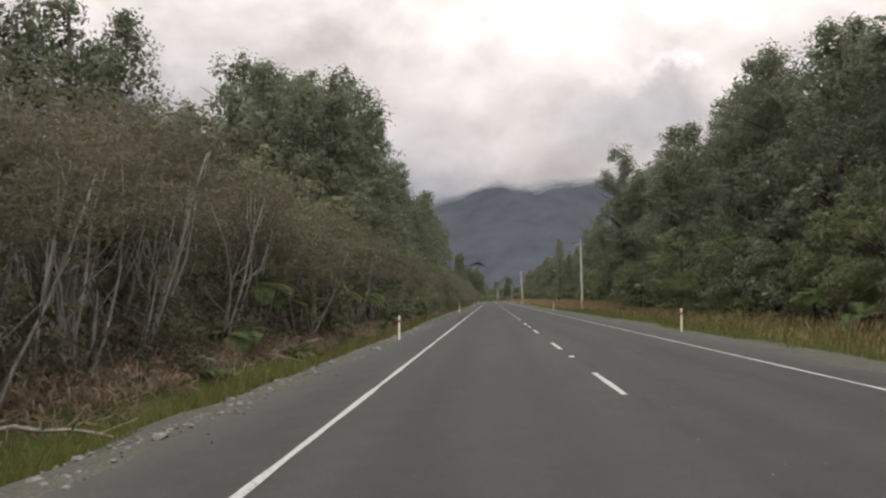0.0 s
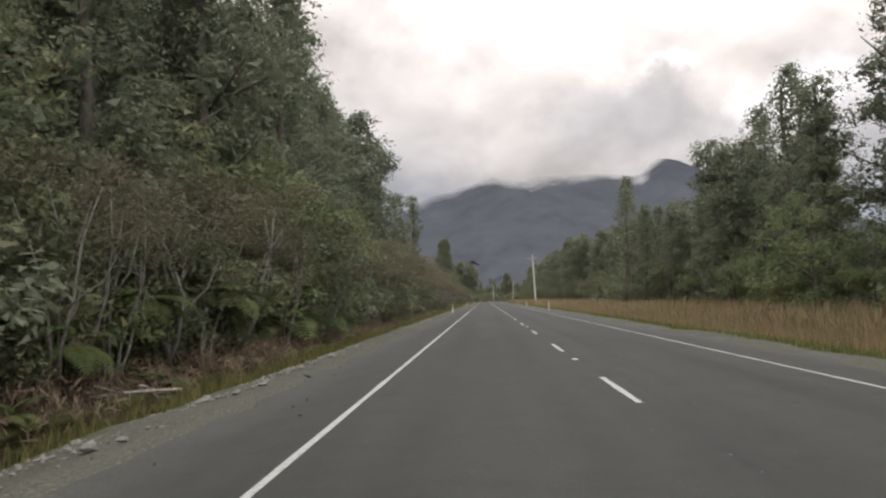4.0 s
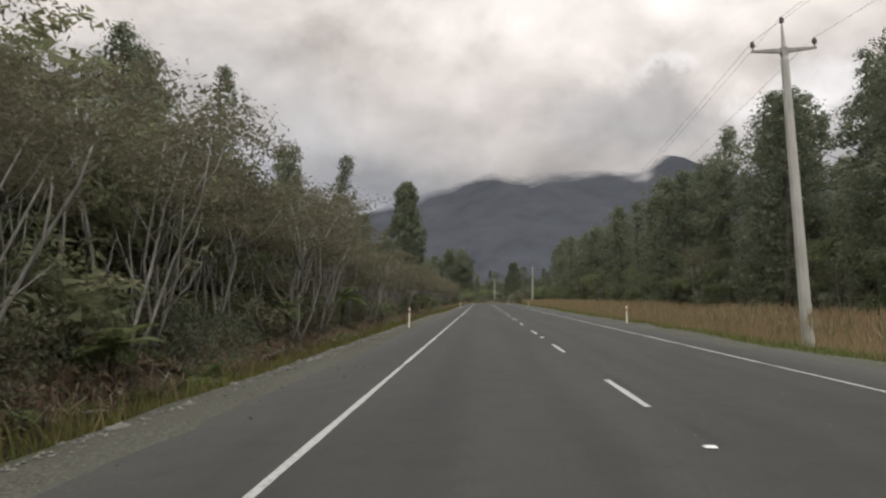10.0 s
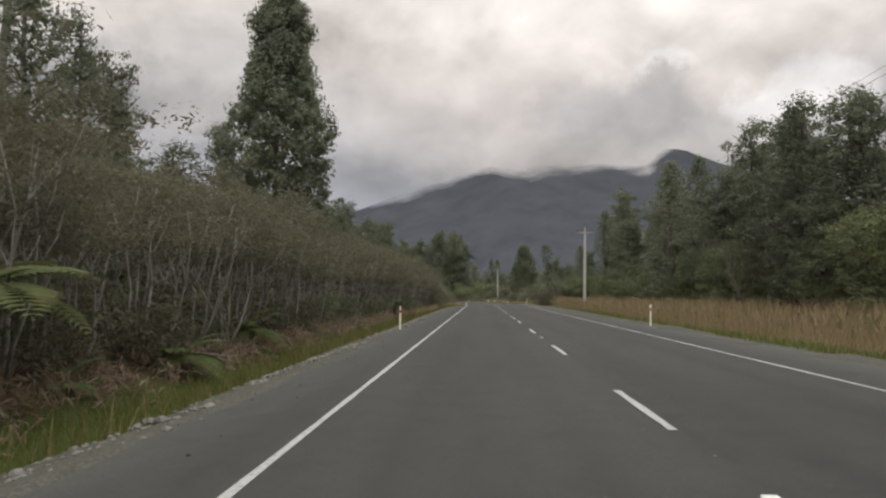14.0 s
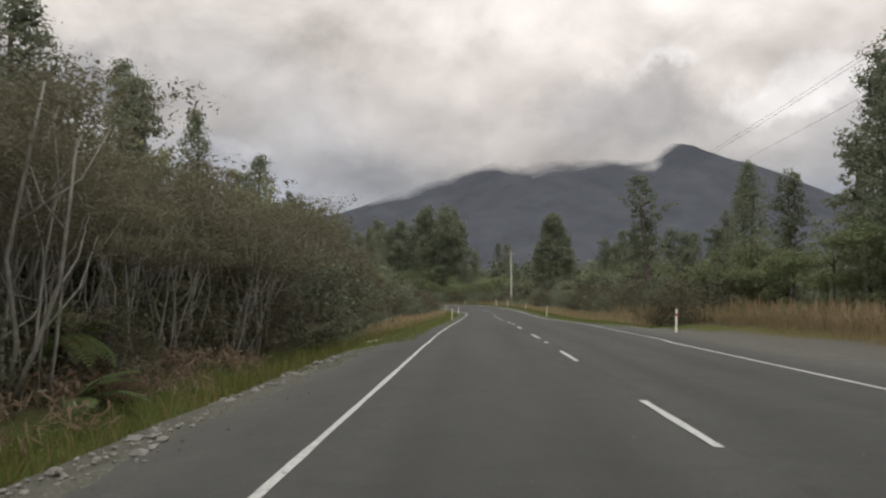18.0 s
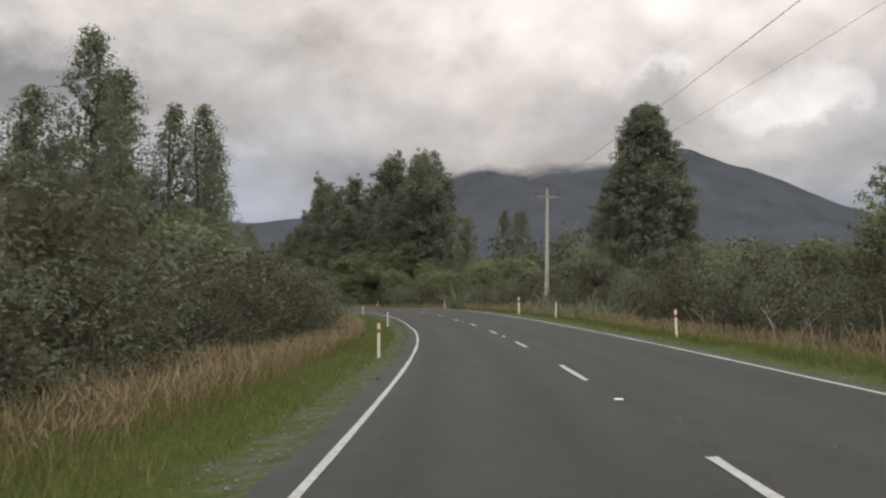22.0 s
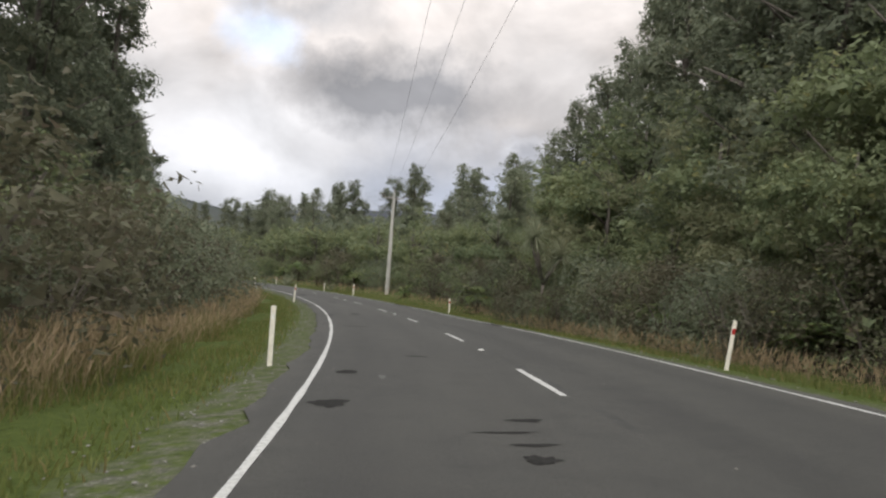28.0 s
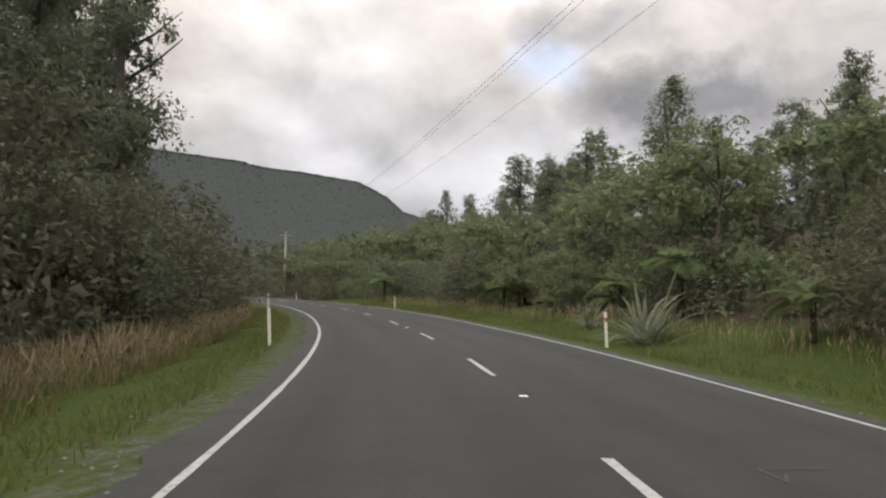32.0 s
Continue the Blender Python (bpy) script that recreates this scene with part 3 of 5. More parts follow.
def dense(centres, radii, per, size, rng, inner=6, **kw):
    """Leafy clumps: many small leaves round a thicket of larger ones."""
    V, _ = leaves(centres, radii, per, size, rng, **kw)
    v, _ = leaves(centres, np.asarray(radii) * 0.72, inner, size * 1.7, rng, **kw)
    return np.concatenate([V, v])


def crown(rng, z0, z1, profile, n, clump, per, size, lean=(0, 0), inner=0.45, heart=0.62, rough=1.0, **kw):
    """Clumps over a crown whose half width at height 0..1 is profile(h), uneven, with gaps at the edge."""
    h = (np.arange(n) + rng.uniform(0, 1, n)) / n
    a = np.arange(n) * 2.39996 + rng.normal(0, 0.5, n)
    lump = 1 + rough * (0.24 * np.sin(2 * a + rng.uniform(0, 6) + 4 * h) * np.sin(9 * h + rng.uniform(0, 6)) + 0.14 * np.sin(3 * a + 17 * h) + rng.normal(0, 0.10, n))
    R = np.array([profile(v) for v in h]) * lump * rng.uniform(inner, 1, n) ** 0.5
    C = np.stack([R * np.cos(a) + lean[0] * h, R * np.sin(a) + lean[1] * h, z0 + (z1 - z0) * h], 1)
    V = dense(C, clump * rng.uniform(0.55, 1.3, n), per, size, rng, **kw)
    # the close leafy heart round the stem
    u = (np.arange(n) + 0.5) / n
    q = np.arange(n) * 2.39996 + 1.0
    r = np.array([profile(w) for w in u]) * rng.uniform(0.15, heart, n)
    C = np.stack([r * np.cos(q) + lean[0] * u, r * np.sin(q) + lean[1] * u, z0 + (z1 - z0) * u], 1)
    v, _ = leaves(C, np.full(n, clump * 0.8), 9, size * 1.9, rng, slim=0.6)
    return np.concatenate([V, v])


def lobed(rng, lobes, n, clump, per, size, **kw):
    """Leafy clumps over rounded lobes (x, y, z, radius, squash), thinner below, ragged at the edge."""
    C, heart = [], []
    for x, y, z, r, flat in lobes:
        d = rng.normal(size=(3 * n, 3))
        d /= np.linalg.norm(d, axis=1, keepdims=True)
        d = d[d[:, 2] > rng.uniform(-0.9, 0.1, len(d))][:n]
        C.append(np.array((x, y, z)) + d * r * rng.uniform(0.72, 1.1, (len(d), 1)) * (1, 1, flat))
        heart.append(np.array((x, y, z)) + d[::2] * r * rng.uniform(0.15, 0.6, (len(d[::2]), 1)) * (1, 1, flat))
    C, H = np.concatenate(C), np.concatenate(heart)
    V = dense(C, clump * rng.uniform(0.55, 1.3, len(C)), per, size, rng, **kw)
    v, _ = leaves(H, np.full(len(H), clump), 14, size * 1.9, rng, slim=0.6)
    return np.concatenate([V, v])


def foliage(name, V, mat):
    """A mesh of loose leaves."""
    me = mesh(name, V, np.arange(len(V)).reshape(-1, 3), mat)
    me["leaves"] = True
    return me


def plant(name, label, category, trunk_me, crown_me, group=""):
    root = tagged(new(name), label, category, group)
    if trunk_me:
        part("trunk", trunk_me, root)
    part("crown", crown_me, root)
    return root


PARK = pose(0, -400, -200)
MODELS = []


def model(root):
    """Keep a pattern plant out of the way until it has been set out; it then takes the first place itself."""
    MODELS.append(root)
    root["used"] = 0
    return root


def set_out(root, s, l, scale=1.0, turn=None, dz=0.0, tilt=(0, 0), lift=None):
    p = spot(s, l, dz)
    rz = RNG.uniform(0, 360) if turn is None else turn
    m = pose(p.x, p.y, p.z, tilt[0], tilt[1], rz)
    if root["used"] == 0:
        ob = root
        ob.matrix_basis = m
    else:
        ob = copy_thing(root, m)
    root["used"] = root["used"] + 1
    ob.scale = (scale, scale, scale * (lift or 1.0))
    return ob


BULK = {}


def bulk(name, root, s, l, scale, lift):
    """Note a plant to be joined into the thick of the bush."""
    p = spot(s, l)
    m = pose(p.x, p.y, p.z, 0, 0, RNG.uniform(0, 360)) @ Matrix.Diagonal((scale, scale, scale * lift, 1))
    for ob in root.children:
        BULK.setdefault((name, ob.data.materials[0].name), []).append((ob.data, np.array(m)))


def build_bulk(labels):
    for (name, mat), items in BULK.items():
        V, F, o = [], [], 0
        for me, m in items:
            v = np.empty(3 * len(me.vertices))
            me.vertices.foreach_get("co", v)
            v = v.reshape(-1, 3) @ m[:3, :3].T + m[:3, 3]
            if "leaves" in me:
                leaf = v.reshape(-1, 3, 3)[::3]
                mid = leaf.mean(1, keepdims=True)
                v = (mid + (leaf - mid) * 1.6).reshape(-1, 3)
                F.extend(np.arange(o, o + len(v)).reshape(-1, 3).tolist())
            else:
                F.extend([i + o for i in q.vertices] for q in me.polygons)
            V.append(v)
            o += len(v)
        ob = new(name, mesh(name, np.concatenate(V), F, bpy.data.materials[mat]))
        tagged(ob, labels[mat], "bush", kind="stuff")


RNG = np.random.default_rng(7)
# ---------------------------------------------------------------- ground, road, markings
def build_ground():
    lats = [-190, -150, -120, -70, -40, -25, -16, -12, -10.5, -9.8, -9.2, -8.6, -8, -7.3, -6.6, -6.1, -5.6, -5.0, -4.4, -3.5, -3.2, 0, 3.2, 3.5, 4.4, 5.5, 6.6, 7.5, 8.5, 10, 12, 16, 22, 30, 45, 70, 120, 150, 190]
    ss = np.arange(-80, 1000.1, 2.5)
    V, UV = [], []
    for s in ss:
        x, y, z = lie(s, lats)
        for j, l in enumerate(lats):
            dz = 0.0
            if abs(l) > 5.2:
                p = Vector((float(x[j]), float(y[j]), 0))
                dz = 0.16 * noise.noise(p * 0.5) + 0.07 * noise.noise(p * 1.7)
            if abs(l) < 3.4 or (s < 486 and abs(l) < 5.1):
                dz = -0.14
            elif abs(l) < 5.2:
                dz = -0.03
            V.append((float(x[j]), float(y[j]), float(z[j]) + dz))
            UV.append((s, l))
    n = len(lats)
    F = [(i * n + j, i * n + j + 1, (i + 1) * n + j + 1, (i + 1) * n + j) for i in range(len(ss) - 1) for j in range(n - 1)]
    # the plain beyond, out to the horizon
    o = len(V)
    far = (-4800, -1500, -500, 0, 500, 1000, 1600, 4900)
    for y in far:
        for x in (-4800, -1500, -500, -150, 150, 500, 1500, 4800):
            V.append((x, y, -5.0))
            UV.append((700, 60 if x > 0 else -60))
    for i in range(7):
        for j in range(7):
            a = o + i * 8 + j
            F.append((a, a + 1, a + 9, a + 8))
    g = new("ground", mesh("ground", V, F, M_GROUND, UV, True))
    tagged(g, "earth verge with moss, short grass and gravel beside the road", "ground", kind="structure")


build_ground()
def road_surface():
    """The seal: wide shoulders on the straight, close to the lines in the bend."""
    rng = np.random.default_rng(3)
    ss = np.arange(-80, 1000.1, 1.0)
    V, UV, n = [], [], 9
    for s in ss:
        w = min(1, max(0, (s - 486) / 18))
        a, b = -5.5 * (1 - w) - 3.62 * w, 6.3 * (1 - w) + 3.72 * w
        k = 0.13 * (1 - w) + 0.07 * w
        wide = (a + k * rng.normal(), a + 0.45, -3.6, -1.8, 0, 1.8, 4.0, b - 0.45, b + k * rng.normal())
        slim = (a + k * rng.normal(), -3.4, -3.0, -1.8, 0, 1.8, 3.0, 3.5, b + k * rng.normal())
        for p, q in zip(wide, slim):
            l = p * (1 - w) + q * w
            x, y, z = lie(s, l)
            V.append((float(x), float(y), float(z)))
            UV.append((s, l))
    F = [(i * n + j, i * n + j + 1, (i + 1) * n + j + 1, (i + 1) * n + j) for i in range(len(ss) - 1) for j in range(n - 1)]
    return mesh("road", V, F, M_ROAD, UV, True)


ROAD = new("road", road_surface())
tagged(ROAD, "grey worn chipseal two-lane highway with gravelly edges", "road", kind="structure")


def lane_left(s):
    return float(np.interp(s, [488, 512], [-3.56, -3.18]))


def lane_right(s):
    return float(np.interp(s, [488, 530], [3.74, 3.34]))


def edge_line(side, s0, s1, gaps=()):
    ss = np.arange(s0, s1, 1.0)
    V, F = [], []
    rng = np.random.default_rng(11)
    for s in ss:
        c = side(s)
        w = 0.043 + 0.006 * rng.normal()
        for l in (c - w, c + w):
            x, y, z = lie(s, l)
            V.append((float(x), float(y), float(z) + 0.006))
    for i in range(len(ss) - 1):
        if not any(a <= ss[i] < b for a, b in gaps):
            F.append((2 * i, 2 * i + 1, 2 * i + 3, 2 * i + 2))
    return mesh("edge_line", V, F, M_PAINT)


part("edge_line", edge_line(lane_left, -78, 1000, ((725, 726), (713, 714))), ROAD, "worn white painted edge line")
part("edge_line", edge_line(lane_right, -78, 1000, ((733, 738), (712, 714))), ROAD, "worn white painted edge line")


def dash_mesh(length):
    rng = np.random.default_rng(5)
    n = 8
    V = []
    for i in range(n + 1):
        y = length * i / n
        w = 0.05 + 0.006 * rng.normal()
        V += [(-w, y, 0), (w, y, 0)]
    F = [(2 * i, 2 * i + 1, 2 * i + 3, 2 * i + 2) for i in range(n)]
    return mesh("lane_dash", V, F, M_PAINT)


DASH = dash_mesh(3.3)


def on_road(s, l, dz, rz=0.0):
    a, b, c = spot(s, l, dz), spot(s + 1, l, dz), spot(s, l + 0.5, dz)
    fwd, side = (b - a).normalized(), (c - a).normalized()
    up = side.cross(fwd).normalized()
    side = fwd.cross(up)
    return Matrix.Translation(a) @ Matrix((side, fwd, up)).transposed().to_4x4() @ pose(0, 0, 0, 0, 0, rz)


for k in range(-7, 99):
    s = 10 * k + 1.1
    part("lane_dash", DASH, ROAD, "", on_road(s, float(np.interp(s, [498, 511, 531, 551], [0, -0.09, -0.13, 0])), 0.007))

CATEYE = bevelled("reflector_stud", [box(-0.06, 0.06, -0.05, 0.05, 0, 0.022)], M_CATEYE, 0.012)
for k in range(-2, 42):
    s = 18.4 + 20 * k
    part("reflector_stud", CATEYE, ROAD, "small white raised pavement reflector", on_road(s, 0.0, 0.0))


def blot(rng, rx, ry, n=30):
    V = [(0, 0, 0.006)]
    turn = rng.uniform(0, 6.28)
    for i in range(n):
        q = 2 * math.pi * i / n
        k = 1 + 0.2 * math.sin(3 * q + turn) + 0.14 * math.sin(7 * q + 2 * turn) + rng.normal(0, 0.1)
        V.append((rx * k * math.cos(q), ry * k * math.sin(q), 0.006))
    return V, [(0, i + 1, (i + 1) % n + 1) for i in range(n)]


def patches():
    rng = np.random.default_rng(21)
    for s, l, rx, ry in ((731.5, -1.75, 0.3, 0.42), (745.2, -2.1, 0.42, 1.0), (716.0, -1.95, 0.2, 0.4), (725.3, -3.2, 0.28, 0.5), (713.8, -3.1, 0.2, 0.3), (687.3, -1.0, 0.13, 0.16), (687.9, -0.95, 0.20, 0.06), (689.2, -0.8, 0.16, 0.10), (688.5, -1.1, 0.26, 0.04), (696.5, -1.5, 0.2, 0.1), (706.5, -2.4, 0.3, 0.1), (693.6, -2.7, 0.15, 0.25), (690.3, -2.8, 0.2, 0.3), (736.4, 3.3, 0.34, 1.5), (734.9, 3.45, 0.22, 0.9), (532.4, -3.38, 0.12, 0.6), (534.4, -3.32, 0.14, 0.8), (537.4, -3.02, 0.14, 0.5), (606.6, -3.25, 0.14, 0.35), (713.1, 3.2, 0.25, 1.2), (597, -2.9, 0.12, 0.3)):
        me = mesh("tar_patch", *blot(rng, rx, ry), M_TAR)
        part("tar_patch", me, ROAD, "dark bitumen repair patch", on_road(s, l, -0.001))
    for s, l, rx, ry in ((710.9, 1.4, 0.3, 0.10), (711.5, 2.4, 0.35, 0.16), (702, 2.0, 0.25, 0.08), (693, -2.2, 0.05, 0.25)):
        me = mesh("worn_spot", *blot(rng, rx, ry), M_SCAR)
        part("worn_spot", me, ROAD, "pale worn spot in the seal", on_road(s, l, -0.002))


patches()


def sprayed_mark():
    """A thin white survey mark: a long stroke and a bent short one."""
    pieces = []
    for a, b in (((774.03, 1.10), (774.08, 1.68)), ((774.03, 1.10), (773.60, 1.12)), ((773.60, 1.12), (773.84, 1.22))):
        p, q = spot(*a, 0.006), spot(*b, 0.006)
        side = (q - p).cross(Vector((0, 0, 1))).normalized() * 0.012
        pieces.append(([tuple(p - side), tuple(p + side), tuple(q + side), tuple(q - side)], [(0, 1, 2, 3)]))
    part("sprayed_mark", mesh("sprayed_mark", *joined(pieces), M_SCAR), ROAD, "thin pale sprayed survey mark")


sprayed_mark()


# ---------------------------------------------------------------- marker posts, poles and wires
def marker_post(red=True):
    root = tagged(new("marker_post"), "white plastic roadside marker post with red reflector band" if red else "plain cream plastic roadside marker post with small white reflector", "marker post", "roadside marker posts")
    post = part("post", bevelled("post", [box(-0.041, 0.041, -0.02, 0.02, -0.25, 0.95)], M_POST, 0.01), root)
    if red:
        part("reflector", bevelled("reflector", [box(-0.036, 0.036, -0.0235, 0.0235, 0.68, 0.80)], M_RED, 0.004), post, "red reflective band")
    else:
        part("reflector", bevelled("reflector", [box(-0.02, 0.02, -0.0235, 0.0235, 0.74, 0.83)], M_CATEYE, 0.004), post, "small white reflector")
    part("cap", bevelled("cap", [box(-0.044, 0.044, -0.023, 0.023, 0.94, 0.962)], M_POST, 0.01), post)
    return root


RP = np.random.default_rng(31)
POSTS = ((33.8, -5.5), (100.6, -5.5), (198.5, -5.6), (297.3, -6.0), (391, -5.5), (532.2, -4.2), (571.8, -4.2), (605.1, -4.4), (634, -4.3), (665, -4.3), (695, -4.0), (729.4, -4.07), (760.2, -4.2), (790, -4.4), (831, -4.3), (870, -4.3),
         (34, 5.9), (102, 5.9), (198.6, 5.6), (252, 5.7), (297.5, 6.0), (391, 5.8), (487, 5.8), (534.5, 4.8), (576.3, 5.75), (598, 5.6), (606.3, 4.9), (638.6, 5.3), (671, 5.5), (697, 4.7), (732.3, 5.7), (761.6, 5.46), (772.3, 5.3), (790.5, 4.8), (831, 5.2), (868, 5.2), (905, 5.2))
PLAIN = ((605.1, -4.4), (634, -4.3), (665, -4.3), (695, -4.0), (760.2, -4.2), (790, -4.4), (598, 5.6), (772.3, 5.3))
STOUT = ((606.3, 4.9), (761.6, 5.46))
first_post = marker_post()
plain_post = None
for n, (s, l) in enumerate(POSTS):
    p = spot(s, l)
    m = pose(p.x, p.y, p.z, RP.normal(0, 1.2), 7.0 if s == 697 else RP.normal(0, 1.5), heading(s) + RP.normal(0, 8))
    if n == 0:
        first_post.matrix_basis = m
    elif (s, l) in PLAIN:
        if plain_post is None:
            plain_post = marker_post(False)
            plain_post.matrix_basis = m
        else:
            copy_thing(plain_post, m)
    else:
        one = copy_thing(first_post, m)
        if l < 0 and 100 < s < 450:
            one.scale = (1, 1, 1.12)
        if (s, l) in STOUT:
            one.scale = (1.4, 1.5, 1.25)
            tagged(one, "stout white roadside marker post with broad red band")
p = spot(489.2, -6.5, 0.05)
fallen = copy_thing(first_post, pose(p.x, p.y, p.z, -86, 0, heading(489) - 30))
tagged(fallen, "white marker post with red band lying fallen on gravel")


def taper(x0, x1, z0, z1, h0, h1, d0, d1):
    """A bar that narrows from x0 to x1."""
    V = [(x, sy * d / 2, z + sz * h / 2) for x, z, h, d in ((x0, z0, h0, d0), (x1, z1, h1, d1)) for sy in (-1, 1) for sz in (-1, 1)]
    return V, [(0, 1, 3, 2), (4, 6, 7, 5), (0, 4, 5, 1), (2, 3, 7, 6), (0, 2, 6, 4), (1, 5, 7, 3)]


def power_pole():
    root = tagged(new("power_pole"), "tall tapered grey concrete power pole with slim crossarm and dark insulators", "power pole", "power poles along the road")
    V, F = tube([(0, 0, -1), (0, 0, 0.2), (0, 0, 4.5), (0, 0, 8.95), (0, 0, 9.12)], [0.225, 0.22, 0.185, 0.145, 0.10], 8)
    part("pole", mesh("pole", V, F, M_POLE), root)
    arm = part("crossarm", bevelled("crossarm", [taper(-0.02, -1.12, 9.26, 9.30, 0.15, 0.07, 0.14, 0.08), taper(0.02, 1.12, 9.26, 9.30, 0.15, 0.07, 0.14, 0.08), box(-0.11, 0.11, -0.1, 0.1, 9.1, 9.38)], M_ARM, 0.008), root, "slim weathered crossarm tapering to its ends")
    peak = part("peak", mesh("peak", *tube([(0, 0, 9.3), (0, 0, 9.7), (0, 0, 10.06)], [0.085, 0.062, 0.042], 8), M_POLE), root, "slim tapered peak above the arm")
    ins = mesh("insulator", *tube([(0, 0, -0.02), (0, 0, 0.10), (0, 0, 0.105), (0, 0, 0.15), (0, 0, 0.155), (0, 0, 0.21), (0, 0, 0.215), (0, 0, 0.27), (0, 0, 0.30)], [0.022, 0.022, 0.09, 0.082, 0.088, 0.078, 0.08, 0.055, 0.02], 10), M_INSUL)
    for x, z in ((-1.06, 9.33), (1.06, 9.33), (0, 10.06)):
        part("insulator", ins, arm if x else peak, "dark brown porcelain insulator", pose(x, 0, z))
    return root


POLES = ((-60, 10.0, 1.0), (108, 10.0, 0.925), (280, 9.1, 1.11), (448, 9.9, 0.94), (621, 10.88, 1.12), (763, 9.3, 1.04), (898, 14.0, 1.0))
first_pole = power_pole()
TIPS = []
for n, (s, l, tall) in enumerate(POLES):
    p = spot(s, l)
    m = pose(p.x, p.y, p.z, RP.normal(0, 0.5), (-3.0 if n == 2 else RP.normal(0, 0.6)), heading(s))
    one = first_pole if n == 0 else copy_thing(first_pole, m)
    one.matrix_basis = m
    slim = 0.82 if n in (0, 1, 3) else 1.0
    one.scale = (slim, slim, tall)
    m = m @ Matrix.Diagonal((slim, slim, tall, 1))
    TIPS.append([m @ Vector(v) for v in ((-1.06, 0, 9.62), (1.06, 0, 9.62), (0, 0, 10.35))])
    if n == 4:
        # angle pole: doubled insulators, stay wire, step bolts and a timber foot
        ins = bpy.data.meshes["insulator"]
        for x, z in ((-0.86, 9.33), (0.86, 9.33), (0.17, 10.04)):
            part("insulator", ins, one, "dark brown porcelain insulator", pose(x, 0, z))
        part("stay_wire", mesh("stay_wire", *tube([(0.1, 0, 8.7), (5.6, 0.6, -0.6)], [0.012, 0.012], 4), M_WIRE), one, "taut steel stay wire")
        part("foot", mesh("foot", *tube([(0, 0, -0.8), (0, 0, 2.0), (0, 0, 2.02)], [0.25, 0.24, 0.21], 10), M_DEAD, smooth=True), one, "weathered timber foot")
        part("cable", mesh("cable", *tube([(-0.23, 0, 1.2), (-0.2, -0.02, 5.0), (-0.16, -0.02, 8.9)], [0.02, 0.02, 0.02], 5), M_INSUL), one, "dark cable running down the pole")
        for k in range(7):
            y = 3.6 + 0.62 * k
            sx = (-1) ** k
            part("step_bolt", mesh("step_bolt", *tube([(0, 0, y), (sx * 0.30, 0, y + 0.01)], [0.014, 0.014], 5), M_WIRE), one)
for a, b in zip(TIPS, TIPS[1:]):
    for k in range(3):
        pts = []
        for i in range(25):
            u = i / 24
            q = a[k].lerp(b[k], u)
            q.z -= 4 * 2.5 * u * (1 - u)
            pts.append(q)
        w = new("power_line", mesh("power_line", *tube(pts, [0.0055] * 25, 4), M_WIRE))
        tagged(w, "thin dark overhead power line between poles", "power line", "power lines")

# ---------------------------------------------------------------- mountains and hill
def ridge(name, label, outline, dist, depth, mat, rough, seed, base=-30.0, origin=(0.0, 300.0)):
    """Slopes under an outline given as bearing (degrees, to the left) and elevation."""
    rng = np.random.default_rng(seed)
    az = np.linspace(outline[0][0], outline[-1][0], 220)
    el = np.interp(-az, [-a for a, _ in outline], [e for _, e in outline])
    V, F = [], []
    rows = 22
    for i, (a, e) in enumerate(zip(az, el)):
        top = dist * math.tan(radians(e))
        for j in range(rows):
            u = j / (rows - 1)
            d = dist - depth * (1 - u)
            z = base + (top - base) * (u ** 1.15)
            q = Vector((a * 0.9, u * 5, seed))
            spur = noise.fractal(q * 0.9, 0.8, 2.0, 5) * rough
            V.append((origin[0] - (d + spur * 2.2 * (1 - u)) * math.sin(radians(a)), origin[1] + (d + spur * 2.2 * (1 - u)) * math.cos(radians(a)), z + spur * (u * (1 - u) * 2.5 + 0.12 * u)))
    for i in range(len(az) - 1):
        for j in range(rows - 1):
            F.append((i * rows + j, (i + 1) * rows + j, (i + 1) * rows + j + 1, i * rows + j + 1))
    ob = new(name, mesh(name, V, F, mat, smooth=True))
    tagged(ob, label, "mountain", kind="structure")
    return np.array(V).reshape(len(az), rows, 3)


ridge("mountain", "distant forested mountain range, haze coloured in as blue-grey, under low cloud",
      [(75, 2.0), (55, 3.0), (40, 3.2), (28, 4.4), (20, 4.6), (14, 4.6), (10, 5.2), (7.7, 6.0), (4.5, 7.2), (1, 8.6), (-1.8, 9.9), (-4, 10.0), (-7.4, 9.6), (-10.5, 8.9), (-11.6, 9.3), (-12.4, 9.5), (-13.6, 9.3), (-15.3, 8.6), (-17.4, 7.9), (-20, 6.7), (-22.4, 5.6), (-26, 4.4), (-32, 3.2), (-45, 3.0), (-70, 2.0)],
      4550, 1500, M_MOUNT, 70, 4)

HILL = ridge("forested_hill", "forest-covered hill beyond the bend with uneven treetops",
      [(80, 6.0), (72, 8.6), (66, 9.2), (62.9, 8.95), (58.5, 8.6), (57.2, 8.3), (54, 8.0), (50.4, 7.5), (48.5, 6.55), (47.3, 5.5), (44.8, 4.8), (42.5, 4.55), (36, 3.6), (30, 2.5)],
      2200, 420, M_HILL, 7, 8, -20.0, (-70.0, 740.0))


